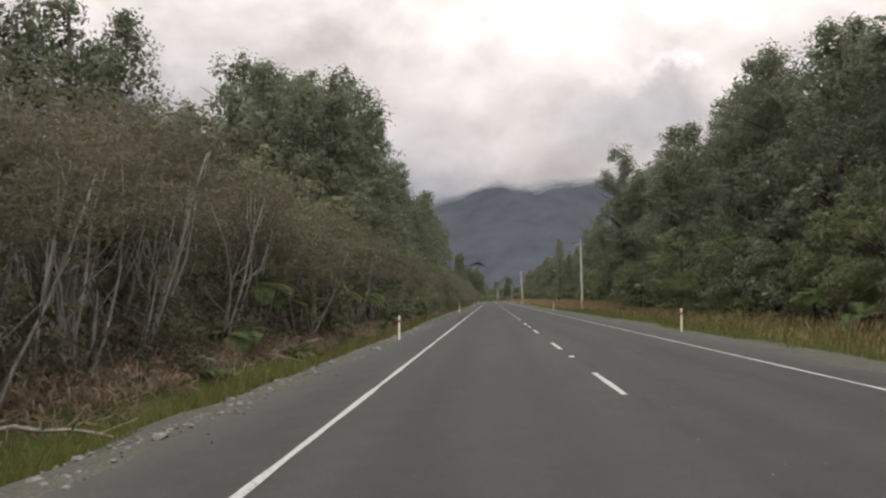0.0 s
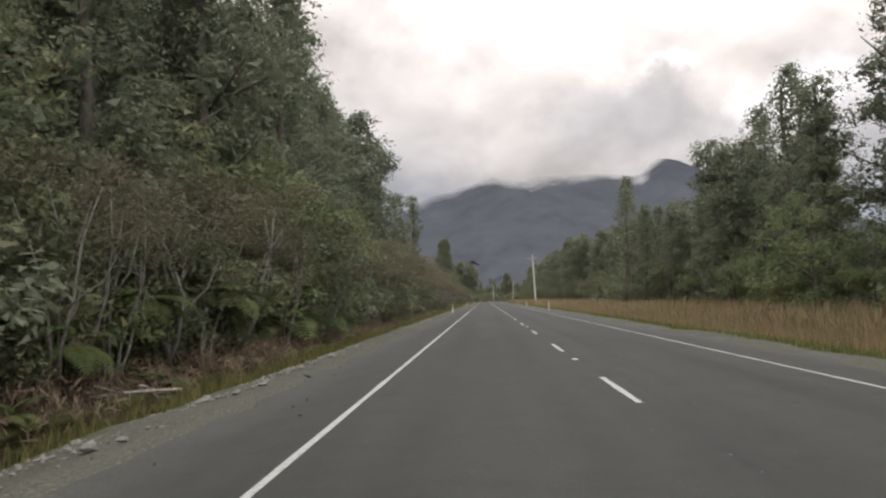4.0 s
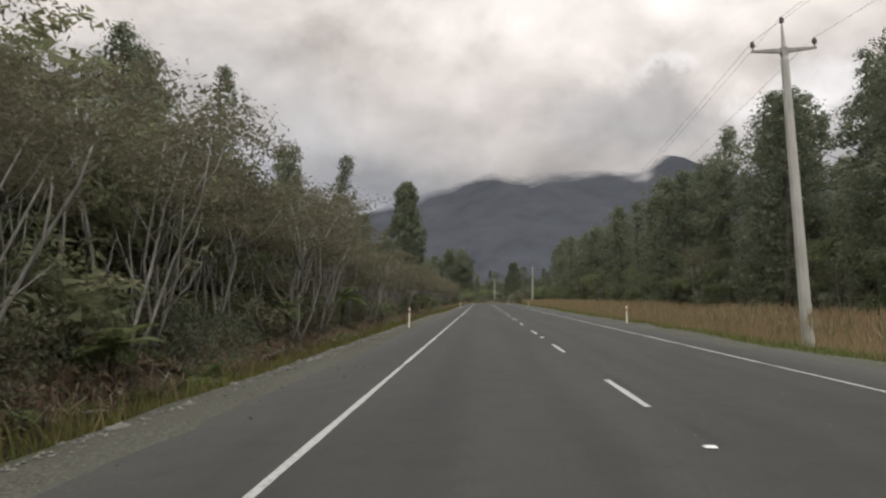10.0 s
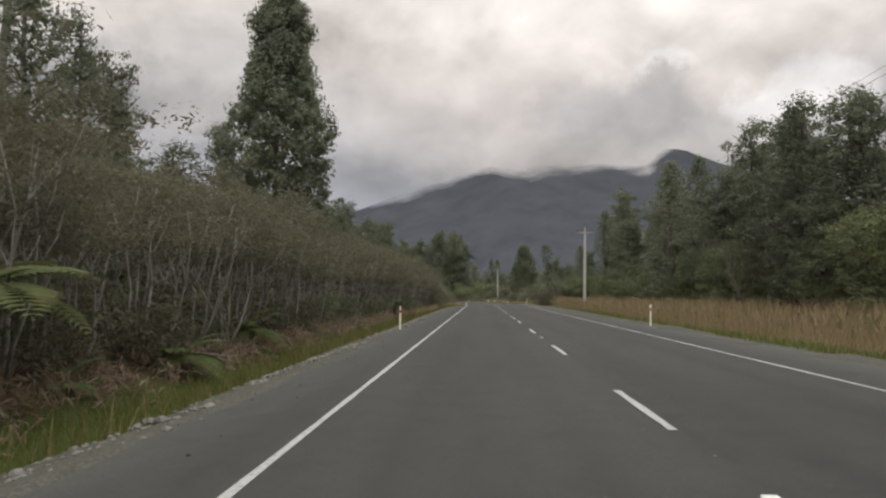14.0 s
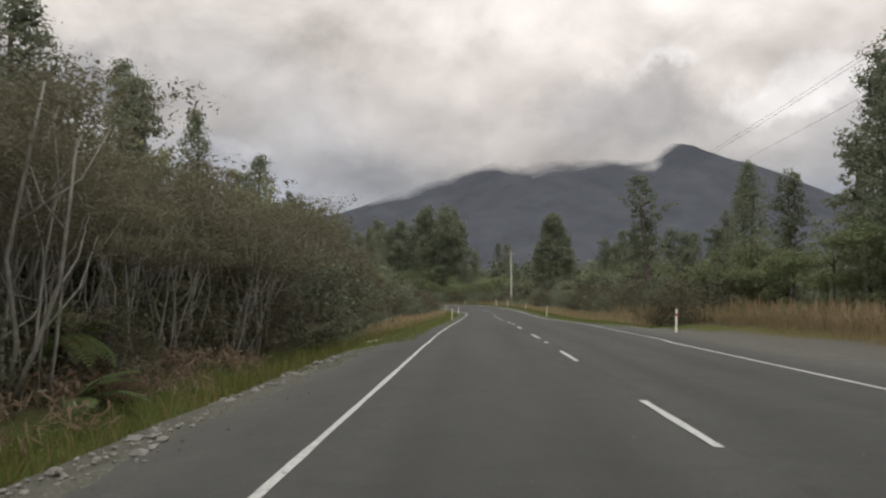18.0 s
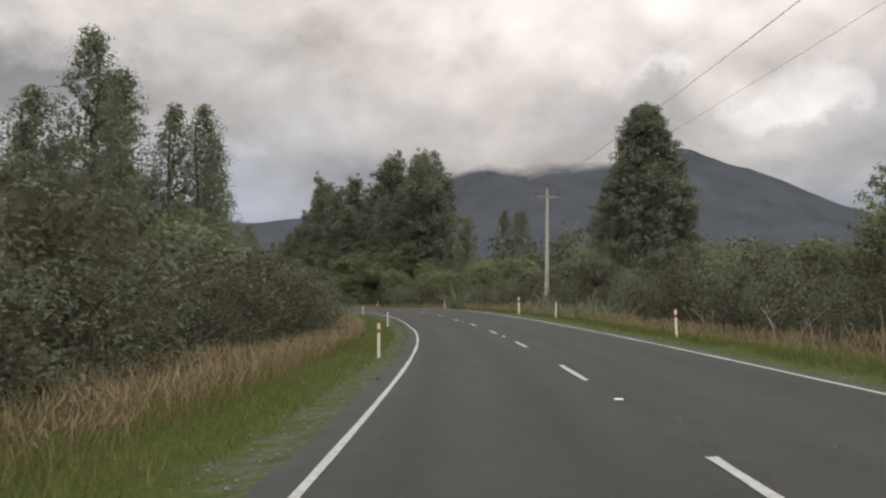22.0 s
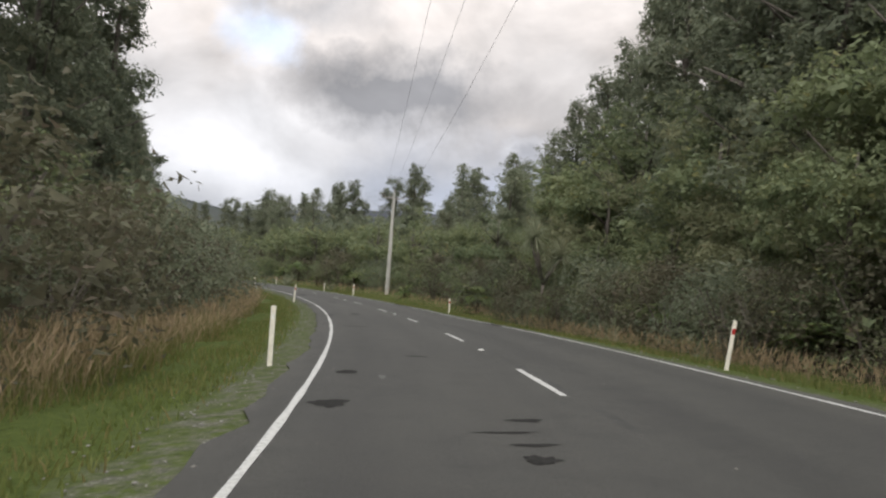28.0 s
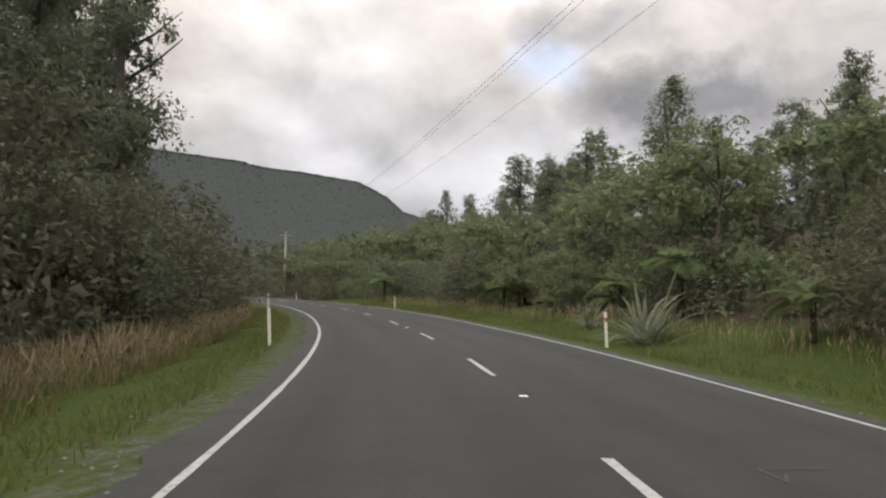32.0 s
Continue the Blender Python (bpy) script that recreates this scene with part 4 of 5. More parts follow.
def hill_trees():
    """Uneven treetops all over the near face of the hill."""
    rng = np.random.default_rng(77)
    n = 11000
    i = rng.integers(0, HILL.shape[0] - 1, n)
    j = rng.integers(3, HILL.shape[1] - 1, n)
    j[:1600] = HILL.shape[1] - 2
    u, v = rng.uniform(0, 1, (n, 1)), rng.uniform(0, 1, (n, 1))
    v[:1600] = 1.0
    P = (HILL[i, j] * (1 - u) + HILL[i + 1, j] * u) * (1 - v) + (HILL[i, j + 1] * (1 - u) + HILL[i + 1, j + 1] * u) * v
    R = rng.uniform(2.6, 5.5, n) * (1 + 0.5 * (rng.uniform(size=n) > 0.93))
    P[:, 2] -= np.where(np.arange(n) < 1600, 0.45, 0.78) * R
    V, F = lumps(P, R, rng, 1.0)
    tagged(new("hill_woods", mesh("hill_woods", V, F, M_HILL, smooth=True)), "close treetops covering the far hill, greyed by painted haze", "woods", kind="stuff")


hill_trees()

# ---------------------------------------------------------------- plants
def trunk_tube(rng, h, r0, bend=0.25, n=6, lean=(0, 0), top=0.25):
    pts, x, y = [], 0.0, 0.0
    for i in range(n + 1):
        u = i / n
        pts.append((x + lean[0] * u, y + lean[1] * u, h * u - 0.3 * (i == 0)))
        x += rng.normal(0, bend) * h / 30
        y += rng.normal(0, bend) * h / 30
    return pts, [r0 * (1.25 if i == 0 else 1) * (1 - (1 - top) * i / n) for i in range(n + 1)]


def tall_tree(kind, seed):
    rng = np.random.default_rng(seed)
    H = 18.0
    lean = (rng.normal(0, 0.5), rng.normal(0, 0.5))
    pts, rad = trunk_tube(rng, H * 0.93, 0.30, lean=lean)
    pieces = [tube(pts, rad, 7)]
    if kind == "column":
        prof, z0, n, cl = (lambda h: 3.1 * math.sin(math.pi * min(1, 0.14 + 0.84 * h)) ** 0.55 * (1 - 0.3 * h) + 0.2), 0.06, 125, 0.85
    elif kind == "cone":
        prof, z0, n, cl = (lambda h: 3.8 * (1 - h) ** 0.75 + 0.3), 0.05, 125, 0.78
    elif kind == "round":
        prof, z0, n, cl = (lambda h: 3.8 * math.sin(math.pi * (0.12 + 0.84 * h)) ** 0.7), 0.10, 125, 0.95
    elif kind == "broad":
        prof, z0, n, cl = (lambda h: 5.0 * min(1, 0.35 + 3.2 * h) * (1 - h) ** 0.62 * (1 + 0.13 * math.sin(15 * h)) + 0.5), 0.06, 520, 0.72
    elif kind == "mop":
        prof, z0, n, cl = (lambda h: 1.7 * math.sin(math.pi * (0.1 + 0.86 * h)) ** 0.7 * (0.75 + 0.35 * math.sin(8 * h))), 0.66, 36, 0.6
    else:
        prof, z0, n, cl = (lambda h: 2.5 * (0.5 + 0.5 * math.sin(11 * h)) * (1 - 0.6 * h) + 0.5), 0.35, 62, 0.55
    for i in range(9):
        u = rng.uniform(max(z0, 0.3), 0.9)
        a = rng.uniform(0, 6.28)
        k = prof((u - z0) / (1 - z0)) * 0.9
        b = Vector((lean[0] * u, lean[1] * u, H * u * 0.93))
        e = b + Vector((math.cos(a) * k, math.sin(a) * k, 0.8 + 0.3 * k))
        pieces.append(tube([b, b.lerp(e, 0.5) + Vector((0, 0, -0.15)), e], [0.08, 0.055, 0.02], 4))
    tr = mesh("trunk", *rooted(pieces), M_DARKBARK, smooth=True)
    if kind in ("column", "round"):
        count = 11 if kind == "column" else 10
        lobes = []
        for i in range(count):
            u = (i + 0.5) / count
            r = (1.85 if kind == "column" else 2.3) * rng.uniform(0.75, 1.2) * (1.0 - 0.35 * u ** 2)
            out = max(0.0, prof(min(0.97, u)) - 0.75 * r) * rng.uniform(0.4, 0.95)
            a = 2.4 * i + rng.normal(0, 0.5)
            lobes.append((out * math.cos(a) + lean[0] * u, out * math.sin(a) + lean[1] * u, H * (z0 + 0.05 + (0.93 - z0) * u) - 0.45 * r, r, rng.uniform(0.75, 1.05)))
        for u in (0.2, 0.4, 0.6, 0.78):
            lobes.append((lean[0] * u, lean[1] * u, H * (z0 + (0.93 - z0) * u), 1.5 if kind == "column" else 1.9, 1.2))
        shape = lobed(rng, lobes, 13, 0.72, 50, 0.105)
    else:
        shape = crown(rng, H * z0, H, prof, n, cl, 110 if kind == "broad" else 54, 0.115 if kind == "broad" else 0.105, lean, rough=0.8 if kind == "broad" else 1.0, heart=0.85 if kind == "broad" else 0.62, inner=0.3 if kind == "broad" else 0.45)
    cr = foliage("crown", shape, M_TALL)
    name = {"column": "columnar_podocarp", "cone": "conical_podocarp", "round": "round_crowned_tree", "mop": "tufted_tree", "sparse": "open_podocarp", "broad": "broad_podocarp"}[kind]
    words = {"column": "tall dark green columnar forest tree with dense crown", "cone": "tall dark conical podocarp tree with pointed crown", "round": "tall dark green forest tree with rounded crown",
             "mop": "tall bare-trunked tree with small tufted crown", "sparse": "tall open-branched podocarp tree with gappy crown", "broad": "large full-crowned dark green podocarp standing by the bend"}[kind]
    return model(plant(name, words, "tree", tr, cr))


def broad_tree(seed, mat=None, words="dense green broadleaf bush tree at the forest edge", name="broadleaf_tree"):
    rng = np.random.default_rng(seed)
    H = 9.0
    pts, rad = trunk_tube(rng, H * 0.8, 0.16)
    pieces = [tube(pts, rad, 6)]
    for i in range(6):
        a, u = rng.uniform(0, 6.28), rng.uniform(0.2, 0.7)
        b = Vector((0, 0, H * u))
        e = b + Vector((math.cos(a) * 1.8, math.sin(a) * 1.8, 1.6))
        pieces.append(tube([b, b.lerp(e, 0.5), e], [0.06, 0.04, 0.015], 4))
    tr = mesh("trunk", *rooted(pieces), M_DARKBARK, smooth=True)
    lobes = [(0, 0, H * 0.72, 1.9, 1.0)]
    for i in range(7):
        a, u = 2.4 * i + rng.normal(0, 0.4), rng.uniform(0.12, 0.66)
        r = rng.uniform(1.1, 1.7)
        lobes.append((1.55 * math.cos(a), 1.55 * math.sin(a), H * u, r, rng.uniform(0.7, 1.0)))
    shape = lobed(rng, lobes, 13, 0.6, 42, 0.083)
    return model(plant(name, words, "tree", tr, foliage("crown", shape, mat or M_BROAD)))


def kanuka(seed, brown=False):
    rng = np.random.default_rng(seed)
    H = 7.0
    pieces, C = [], []
    for i in range(rng.integers(3, 6)):
        a = rng.uniform(0, 6.28)
        out = rng.uniform(0.4, 2.1)
        b = Vector((math.cos(a) * 0.35 * rng.uniform(0, 1), math.sin(a) * 0.35 * rng.uniform(0, 1), -0.3))
        h = H * rng.uniform(0.68, 0.9)
        e = Vector((math.cos(a) * out, math.sin(a) * out, h))
        bow = Vector((rng.normal(0, 0.4), rng.normal(0, 0.4), 0.0))
        pts = [b]
        for u in (0.25, 0.5, 0.75, 1):
            pts.append(b.lerp(e, u) + bow * math.sin(math.pi * u) + Vector((rng.normal(0, 0.07), rng.normal(0, 0.07), 0.0)))
        r = rng.uniform(0.024, 0.05)
        pieces.append(tube(pts, [r * 1.2, r, r * 0.8, r * 0.6, r * 0.35], 5))
        C.append(e)
        for j in range(3):
            u = (0.34, 0.52, 0.72)[j] + rng.uniform(-0.08, 0.1)
            s0 = b.lerp(e, u) + bow * math.sin(math.pi * u)
            q = s0 + Vector((rng.normal(0, 0.75), rng.normal(0, 0.75), rng.uniform(1.1, 2.3) * (1.15 - 0.5 * u)))
            knee = s0.lerp(q, 0.45) + Vector(((q.x - s0.x) * 0.22, (q.y - s0.y) * 0.22, 0))
            pieces.append(tube([s0, knee, q], [r * 0.62, r * 0.45, r * 0.2], 4))
            C.append(q)
    cs, rs = [], []
    for q in C:
        top = min(H - 0.35, max(H * 0.57, q[2] + rng.normal(0.3, 0.35)))
        for j in range(6):
            cs.append((q[0] + rng.normal(0, 0.62), q[1] + rng.normal(0, 0.62), top + rng.normal(0, 0.15)))
            rs.append(rng.uniform(0.42, 0.78))
    # thin drab growth low round the stems
    for j in range(rng.integers(3, 7)):
        cs.append((rng.normal(0, 1.0), rng.normal(0, 1.0), H * rng.uniform(0.06, 0.46)))
        rs.append(rng.uniform(0.3, 0.55))
    shape = dense(cs, rs, 46, 0.05, rng, 7, squash=0.5, slim=0.38)
    tr = mesh("trunk", *joined(pieces), M_PALE, smooth=True)
    return model(plant("kanuka_tree", "slender multi-stemmed tree with pale trunks and brownish feathery crown", "tree", tr, foliage("crown", shape, M_KANUKA)))


def shrub(seed, mat, words, size=0.058, name="shrub"):
    rng = np.random.default_rng(seed)
    H = 3.0
    pieces = []
    for i in range(5):
        a = rng.uniform(0, 6.28)
        pieces.append(tube([(0, 0, -0.2), (0.35 * math.cos(a), 0.35 * math.sin(a), 1.0), (0.9 * math.cos(a), 0.9 * math.sin(a), 2.2)], [0.05, 0.03, 0.012], 4))
    tr = mesh("stems", *joined(pieces), M_DARKBARK)
    shape = crown(rng, 0.15, H, lambda h: 1.75 * math.sin(math.pi * (0.22 + 0.74 * h)) ** 0.6, 46, 0.55, 52, size * 0.84)
    return model(plant(name, words, "shrub", tr, foliage("crown", shape, mat)))


def frond_mesh():
    """One fern frond, two metres long, arching out along +x."""
    V, F = [], []
    n = 17

    def at(u):
        return 2.0 * u * (1 - 0.12 * u), 0.75 * u - 1.15 * u * u
    for i in range(n):
        u = 0.14 + 0.84 * i / (n - 1)
        x, z = at(u)
        w = 0.52 * math.sin(math.pi * min(1, 0.12 + u * 0.9)) ** 0.8 + 0.03
        for sy in (-1, 1):
            o = len(V)
            V += [(x - 0.045, 0, z), (x + 0.14 * w + 0.02, sy * w * 0.55, z + 0.01), (x + 0.24 * w + 0.05, sy * w, z - 0.20 * w), (x + 0.065, 0, z)]
            F += [(o, o + 1, o + 3), (o + 1, o + 2, o + 3)]
    rib = [(at(u)[0], 0, at(u)[1] + 0.012) for u in (0, 0.2, 0.4, 0.6, 0.8, 1)]
    v, f = tube(rib, [0.022, 0.018, 0.014, 0.011, 0.008, 0.004], 4)
    o = len(V)
    V += v
    F += [tuple(i + o for i in q) for q in f]
    return mesh("frond", V, F, M_FERN)


FROND = frond_mesh()


def tree_fern(seed, h, count):
    rng = np.random.default_rng(seed)
    root = tagged(new("tree_fern"), "tree fern with arching green fronds on a dark fibrous trunk" if h > 0.5 else "green ground fern with arching fronds on the forest edge", "fern")
    if h > 0.5:
        pts, rad = trunk_tube(rng, h, 0.11, 0.1, 4, top=0.8)
        part("trunk", mesh("trunk", *tube(pts, rad, 7), M_FERNBARK, smooth=True), root)
        tip = Vector(pts[-1])
    else:
        tip = Vector((0, 0, 0.05))
    for i in range(count):
        a = 360 * i / count + rng.normal(0, 9)
        m = pose(tip.x, tip.y, tip.z, 0, rng.uniform(-38, 26), a) @ Matrix.Scale(rng.uniform(0.75, 1.1) * (1.0 if h > 0.5 else 0.6), 4)
        part("frond", FROND, root, "", m)
    return model(root)


def blade_mesh(length, width, curl, n=5):
    V, F = [], []
    for i in range(n + 1):
        u = i / n
        x = length * (0.25 * u + curl * u * u * 0.6)
        z = length * (u - curl * u * u * u * 0.55)
        w = width * (1 - u ** 2.2) * 0.5 + 0.003
        V += [(x - 0.3 * w, -w, z), (x + 0.3 * w, 0, z), (x - 0.3 * w, w, z)]
    for i in range(n):
        a = 3 * i
        F += [(a, a + 1, a + 4, a + 3), (a + 1, a + 2, a + 5, a + 4)]
    return mesh("blade", V, F, M_FLAX)


BLADES = [blade_mesh(2.1, 0.125, c) for c in (0.1, 0.45, 0.8)]


def flax(seed, count=30):
    rng = np.random.default_rng(seed)
    root = tagged(new("flax_bush"), "flax bush with long grey-green sword leaves in rough grass", "flax")
    for i in range(count):
        m = pose(rng.normal(0, 0.16), rng.normal(0, 0.16), -0.05, rng.normal(0, 8), rng.uniform(-10, 58), rng.uniform(0, 360)) @ Matrix.Scale(rng.uniform(0.6, 1.05), 4)
        part("blade", BLADES[int(rng.integers(0, 3))], root, "", m)
    return model(root)


def cabbage_tree(seed):
    rng = np.random.default_rng(seed)
    root = tagged(new("cabbage_tree"), "cabbage tree with spiky grey-green leaf heads", "tree")
    pieces = [tube([(0, 0, -0.3), (0, 0, 2.6)], [0.12, 0.09], 7)]
    heads = []
    for i in range(4):
        a = i * 1.57 + rng.normal(0, 0.3)
        e = Vector((math.cos(a) * 1.1, math.sin(a) * 1.1, 4.2 + rng.uniform(-0.5, 0.9)))
        pieces.append(tube([(0, 0, 2.5), e], [0.1, 0.07], 6))
        heads.append(e)
    part("trunk", mesh("trunk", *joined(pieces), M_DARKBARK, smooth=True), root)
    blade = blade_mesh(1.35, 0.06, 0.3, 3)
    for e in heads:
        V, F = [], []
        base_v = np.array([v.co[:] for v in blade.vertices])
        for i in range(90):
            m = np.array(pose(0, 0, 0, 0, rng.uniform(-20, 125), rng.uniform(0, 360)).to_3x3())
            o = len(V)
            V.extend((base_v @ m.T + np.array(e)).tolist())
            F.extend(tuple(k + o for k in q.vertices) for q in blade.polygons)
        part("leaf_head", mesh("leaf_head", V, F, M_CABBAGE), root)
    return model(root)


T_COL = [tall_tree("column", 101), tall_tree("column", 102)]
T_CONE = [tall_tree("cone", 103), tall_tree("cone", 104)]
T_ROUND = [tall_tree("round", 105), tall_tree("round", 106)]
T_MOP = [tall_tree("mop", 107)]
T_BROAD = [tall_tree("broad", 109)]
T_SPARSE = [tall_tree("sparse", 108)]
BROAD = [broad_tree(s) for s in (201, 202, 203)]
OLIVE = [broad_tree(s, M_OLIVE, "olive-green leafy young tree at the forest edge", "young_tree") for s in (211, 212)]
KAN = [kanuka(s) for s in (301, 302, 303, 304)]
SHRUB = [shrub(401, M_SHRUB, "dense brownish-green shrub at the road edge"), shrub(402, M_SHRUB, "dense brownish-green shrub at the road edge"), shrub(403, M_TALL, "dark green leafy shrub among grass", 0.052)]
FERN = [tree_fern(501, 1.5, 13), tree_fern(502, 0.8, 11), tree_fern(503, 2.3, 13)]
LOWFERN = [tree_fern(511, 0.0, 9)]
FLAX = [flax(601), flax(602)]
CAB = [cabbage_tree(701)]
TALL = T_COL + T_ROUND + T_CONE
NOMINAL = {"young_tree": 9.0, "broad_podocarp": 18.0, "columnar_podocarp": 18.0, "conical_podocarp": 18.0, "round_crowned_tree": 18.0, "tufted_tree": 18.0, "open_podocarp": 18.0, "broadleaf_tree": 9.0, "kanuka_tree": 7.0, "shrub": 3.0, "tree_fern": 3.0, "cabbage_tree": 5.0, "flax_bush": 2.0}


def kindly(root):
    return root.name.split(".")[0]


def row(models, s0, s1, l0, l1, gap, h0, h1, joined_as=""):
    """A loose row of plants along the road, of heights h0..h1."""
    s = s0 + RNG.uniform(0, gap)
    while s < s1:
        root = models[int(RNG.integers(0, len(models)))]
        h = RNG.uniform(h0, h1)
        k = h / NOMINAL[kindly(root)]
        wide = RNG.uniform(0.95, 1.4)
        if joined_as:
            bulk(joined_as, root, s, l0 + (l1 - l0) * RNG.uniform(), k * wide, 1 / wide)
        else:
            set_out(root, s, l0 + (l1 - l0) * RNG.uniform(), k * wide, lift=1 / wide)
        s += gap * RNG.uniform(0.55, 1.45)


def single(root, s, l, h, wide=1.0):
    k = h / NOMINAL[kindly(root)]
    return set_out(root, s, l, k * wide, lift=1 / wide)


# --- left of the straight
row(KAN, 2, 54, -10.3, -12.5, 1.8, 5.6, 7.4)
row(KAN, 2, 60, -12.5, -16, 2.6, 7.0, 8.6, "bush")
row(SHRUB, 4, 200, -10.6, -12.6, 7.0, 1.6, 3.2)
row(TALL, 8, 56, -17, -23, 3.8, 12.5, 15.5)
row(BROAD, 52, 140, -13.0, -14.8, 3.4, 7.5, 10.5)
row(BROAD, 140, 196, -11.8, -14, 3.4, 6.5, 10)
row(TALL, 56, 192, -13.2, -17, 3.0, 15, 21)
row(TALL, 60, 150, -17, -21, 3.4, 18, 23)
for s, l, h in ((66, -19, 21.5), (73, -20.5, 23), (78, -13.5, 20.5), (84, -17, 22), (70, -22, 22)):
    single(T_ROUND[int(s) % 2], s, l, h, 0.9)
row(TALL, 50, 200, -19, -26, 7.0, 16, 22, "bush")
row(KAN, 54, 200, -10.6, -12.0, 2.8, 5, 7.5)
row(OLIVE, 54, 140, -12.8, -14.2, 3.4, 5.5, 8.0)
row(OLIVE, 140, 200, -11.2, -13.0, 3.4, 4.5, 7.5)
row(OLIVE, 200, 262, -11.6, -13.0, 6.0, 2.4, 4.4)
row(OLIVE, 8, 54, -12.2, -13.6, 6.0, 3.0, 4.5)
row(OLIVE, 40, 205, -12.8, -14.4, 4.0, 7.5, 10.5)
row(OLIVE, 262, 482, -12.0, -13.6, 9.0, 2.4, 3.8)
row(KAN, 196, 304, -10.4, -12.5, 2.0, 6.5, 8.5)
row(BROAD, 196, 304, -13, -17, 3.6, 7.5, 10.5, "bush")
row(TALL, 200, 290, -18, -26, 8.0, 11.5, 15)
row(TALL, 238, 256, -14.8, -17.5, 3.2, 11.5, 13.5)
row(KAN, 304, 432, -10.4, -12.2, 1.8, 5.0, 6.4)
row(KAN, 304, 484, -12.6, -15.5, 2.7, 6.4, 7.6, "bush")
row(KAN, 304, 432, -15.5, -20, 2.8, 7.2, 8.6, "bush")
row(OLIVE, 200, 304, -14.5, -18, 3.4, 8.5, 11, "bush")
row(OLIVE + BROAD, 254, 304, -13.5, -16, 4.0, 8.0, 10.5)
row(SHRUB, 200, 484, -10.2, -12.0, 6.5, 1.2, 2.6)
row(BROAD, 304, 430, -17, -23, 8, 6, 8, "bush")
row(TALL, 350, 404, -25, -30, 6, 10, 13)
single(T_SPARSE[0], 358, -35.9, 32.5, 0.9)
single(T_ROUND[0], 344, -24, 19.8, 0.75)
single(T_ROUND[1], 351, -26, 21, 0.7)
single(T_COL[0], 315, -27.5, 22.5)
single(T_COL[1], 309, -25, 18)
single(T_ROUND[1], 320, -24, 16)
single(T_CONE[1], 388, -21.3, 15.5, 1.1)
single(T_COL[0], 344, -20, 14)
single(T_ROUND[1], 348, -20.5, 12.5)
row(KAN, 430, 512, -10.0, -12.4, 1.8, 5.0, 6.8)
row(KAN, 430, 516, -12.4, -15, 2.4, 6.4, 7.8, "bush")
row(OLIVE + BROAD, 440, 520, -13.5, -17.5, 2.6, 7.0, 9.2, "bush")
row(SHRUB, 482, 516, -9.8, -11.6, 2.6, 2.6, 4.4)
row(T_CONE + T_COL, 432, 482, -16, -22, 4.6, 10.5, 13)
for s, l, h in ((455.4, -14.7, 11.2), (461.5, -14.8, 11.6), (467.8, -14.4, 12.2), (473, -15, 11), (496, -19.7, 14), (501.5, -18.2, 12.8), (449, -15, 11)):
    single(T_ROUND[int(s) % 2] if s < 470 else T_CONE[int(s) % 2], s, l, h, 0.85)
for s, h in ((478, 11), (484, 10.4), (490, 12.4), (506, 10.4), (509, 11.4), (514, 9.5), (519, 10.6), (525, 9.2)):
    single((T_CONE + T_COL)[int(s) % 4], s, -17 + RNG.normal(0, 0.4), h)
single(T_SPARSE[0], 231, -21, 24)
single(T_MOP[0], 265, -15.5, 22)
single(T_COL[0], 263, -17.5, 19)
single(T_COL[1], 272, -19, 16)
single(T_CONE[0], 288, -18, 14)
single(T_ROUND[0], 246, -20, 15)
single(T_MOP[0], 395, -26.7, 26.4)
single(T_ROUND[1], 400, -25.5, 19, 0.8)
single(T_COL[0], 406, -26, 17.5)
single(T_COL[1], 395, -28, 16)
row(TALL, 408, 440, -22, -27, 5, 11, 14)
single(T_BROAD[0], 414, -17.3, 24.2, 0.8)
single(T_CONE[0], 428, -22, 15)
# --- right of the straight
row(TALL, -5, 112, 17.5, 22, 3.8, 17, 21)
row(TALL, -5, 130, 24, 32, 6.0, 19, 25)
row(BROAD, -5, 165, 15.5, 18.5, 4.0, 5, 9)
row(FERN, 0, 110, 12.5, 15.5, 9, 1.6, 2.6)
row(TALL, 112, 152, 18.5, 24, 3.8, 18, 22)
row(TALL, 152, 182, 18.5, 24, 3.8, 13, 17)
row(T_CONE + T_COL, 165, 285, 20.5, 24.5, 3.4, 11.5, 15)
row(TALL, 165, 440, 26, 34, 6.5, 11, 15.5, "bush")
row(TALL, 285, 352, 18.5, 23, 3.4, 14, 18)
row(T_CONE + T_COL + T_ROUND, 352, 440, 19.5, 24, 3.4, 13, 17)
row(BROAD, 165, 440, 18.0, 20.5, 7.5, 4.5, 7.5)
row(KAN, 60, 440, 17, 19, 26, 4.5, 6.5)
row(TALL, 440, 505, 18.5, 24, 4.0, 12, 17)
row(TALL, 440, 520, 26, 34, 6.5, 13, 18, "bush")
row(BROAD, 440, 520, 16.5, 20, 4, 4, 7)
single(T_CONE[0], 199, 14.4, 15.5)
single(T_CONE[1], 199, 17.0, 12)
single(T_ROUND[0], 121, 17.2, 24.5, 0.9)
single(T_ROUND[1], 117, 19, 20)
single(T_COL[0], 495, 23.5, 20)
single(T_CONE[1], 497, 20, 16)
single(T_CONE[0], 515.5, 18, 11.5)
single(T_CONE[1], 519.5, 19, 10.5)
single(T_ROUND[0], 511, 19, 10.5)
single(T_CONE[1], 584, -17.5, 13.5)
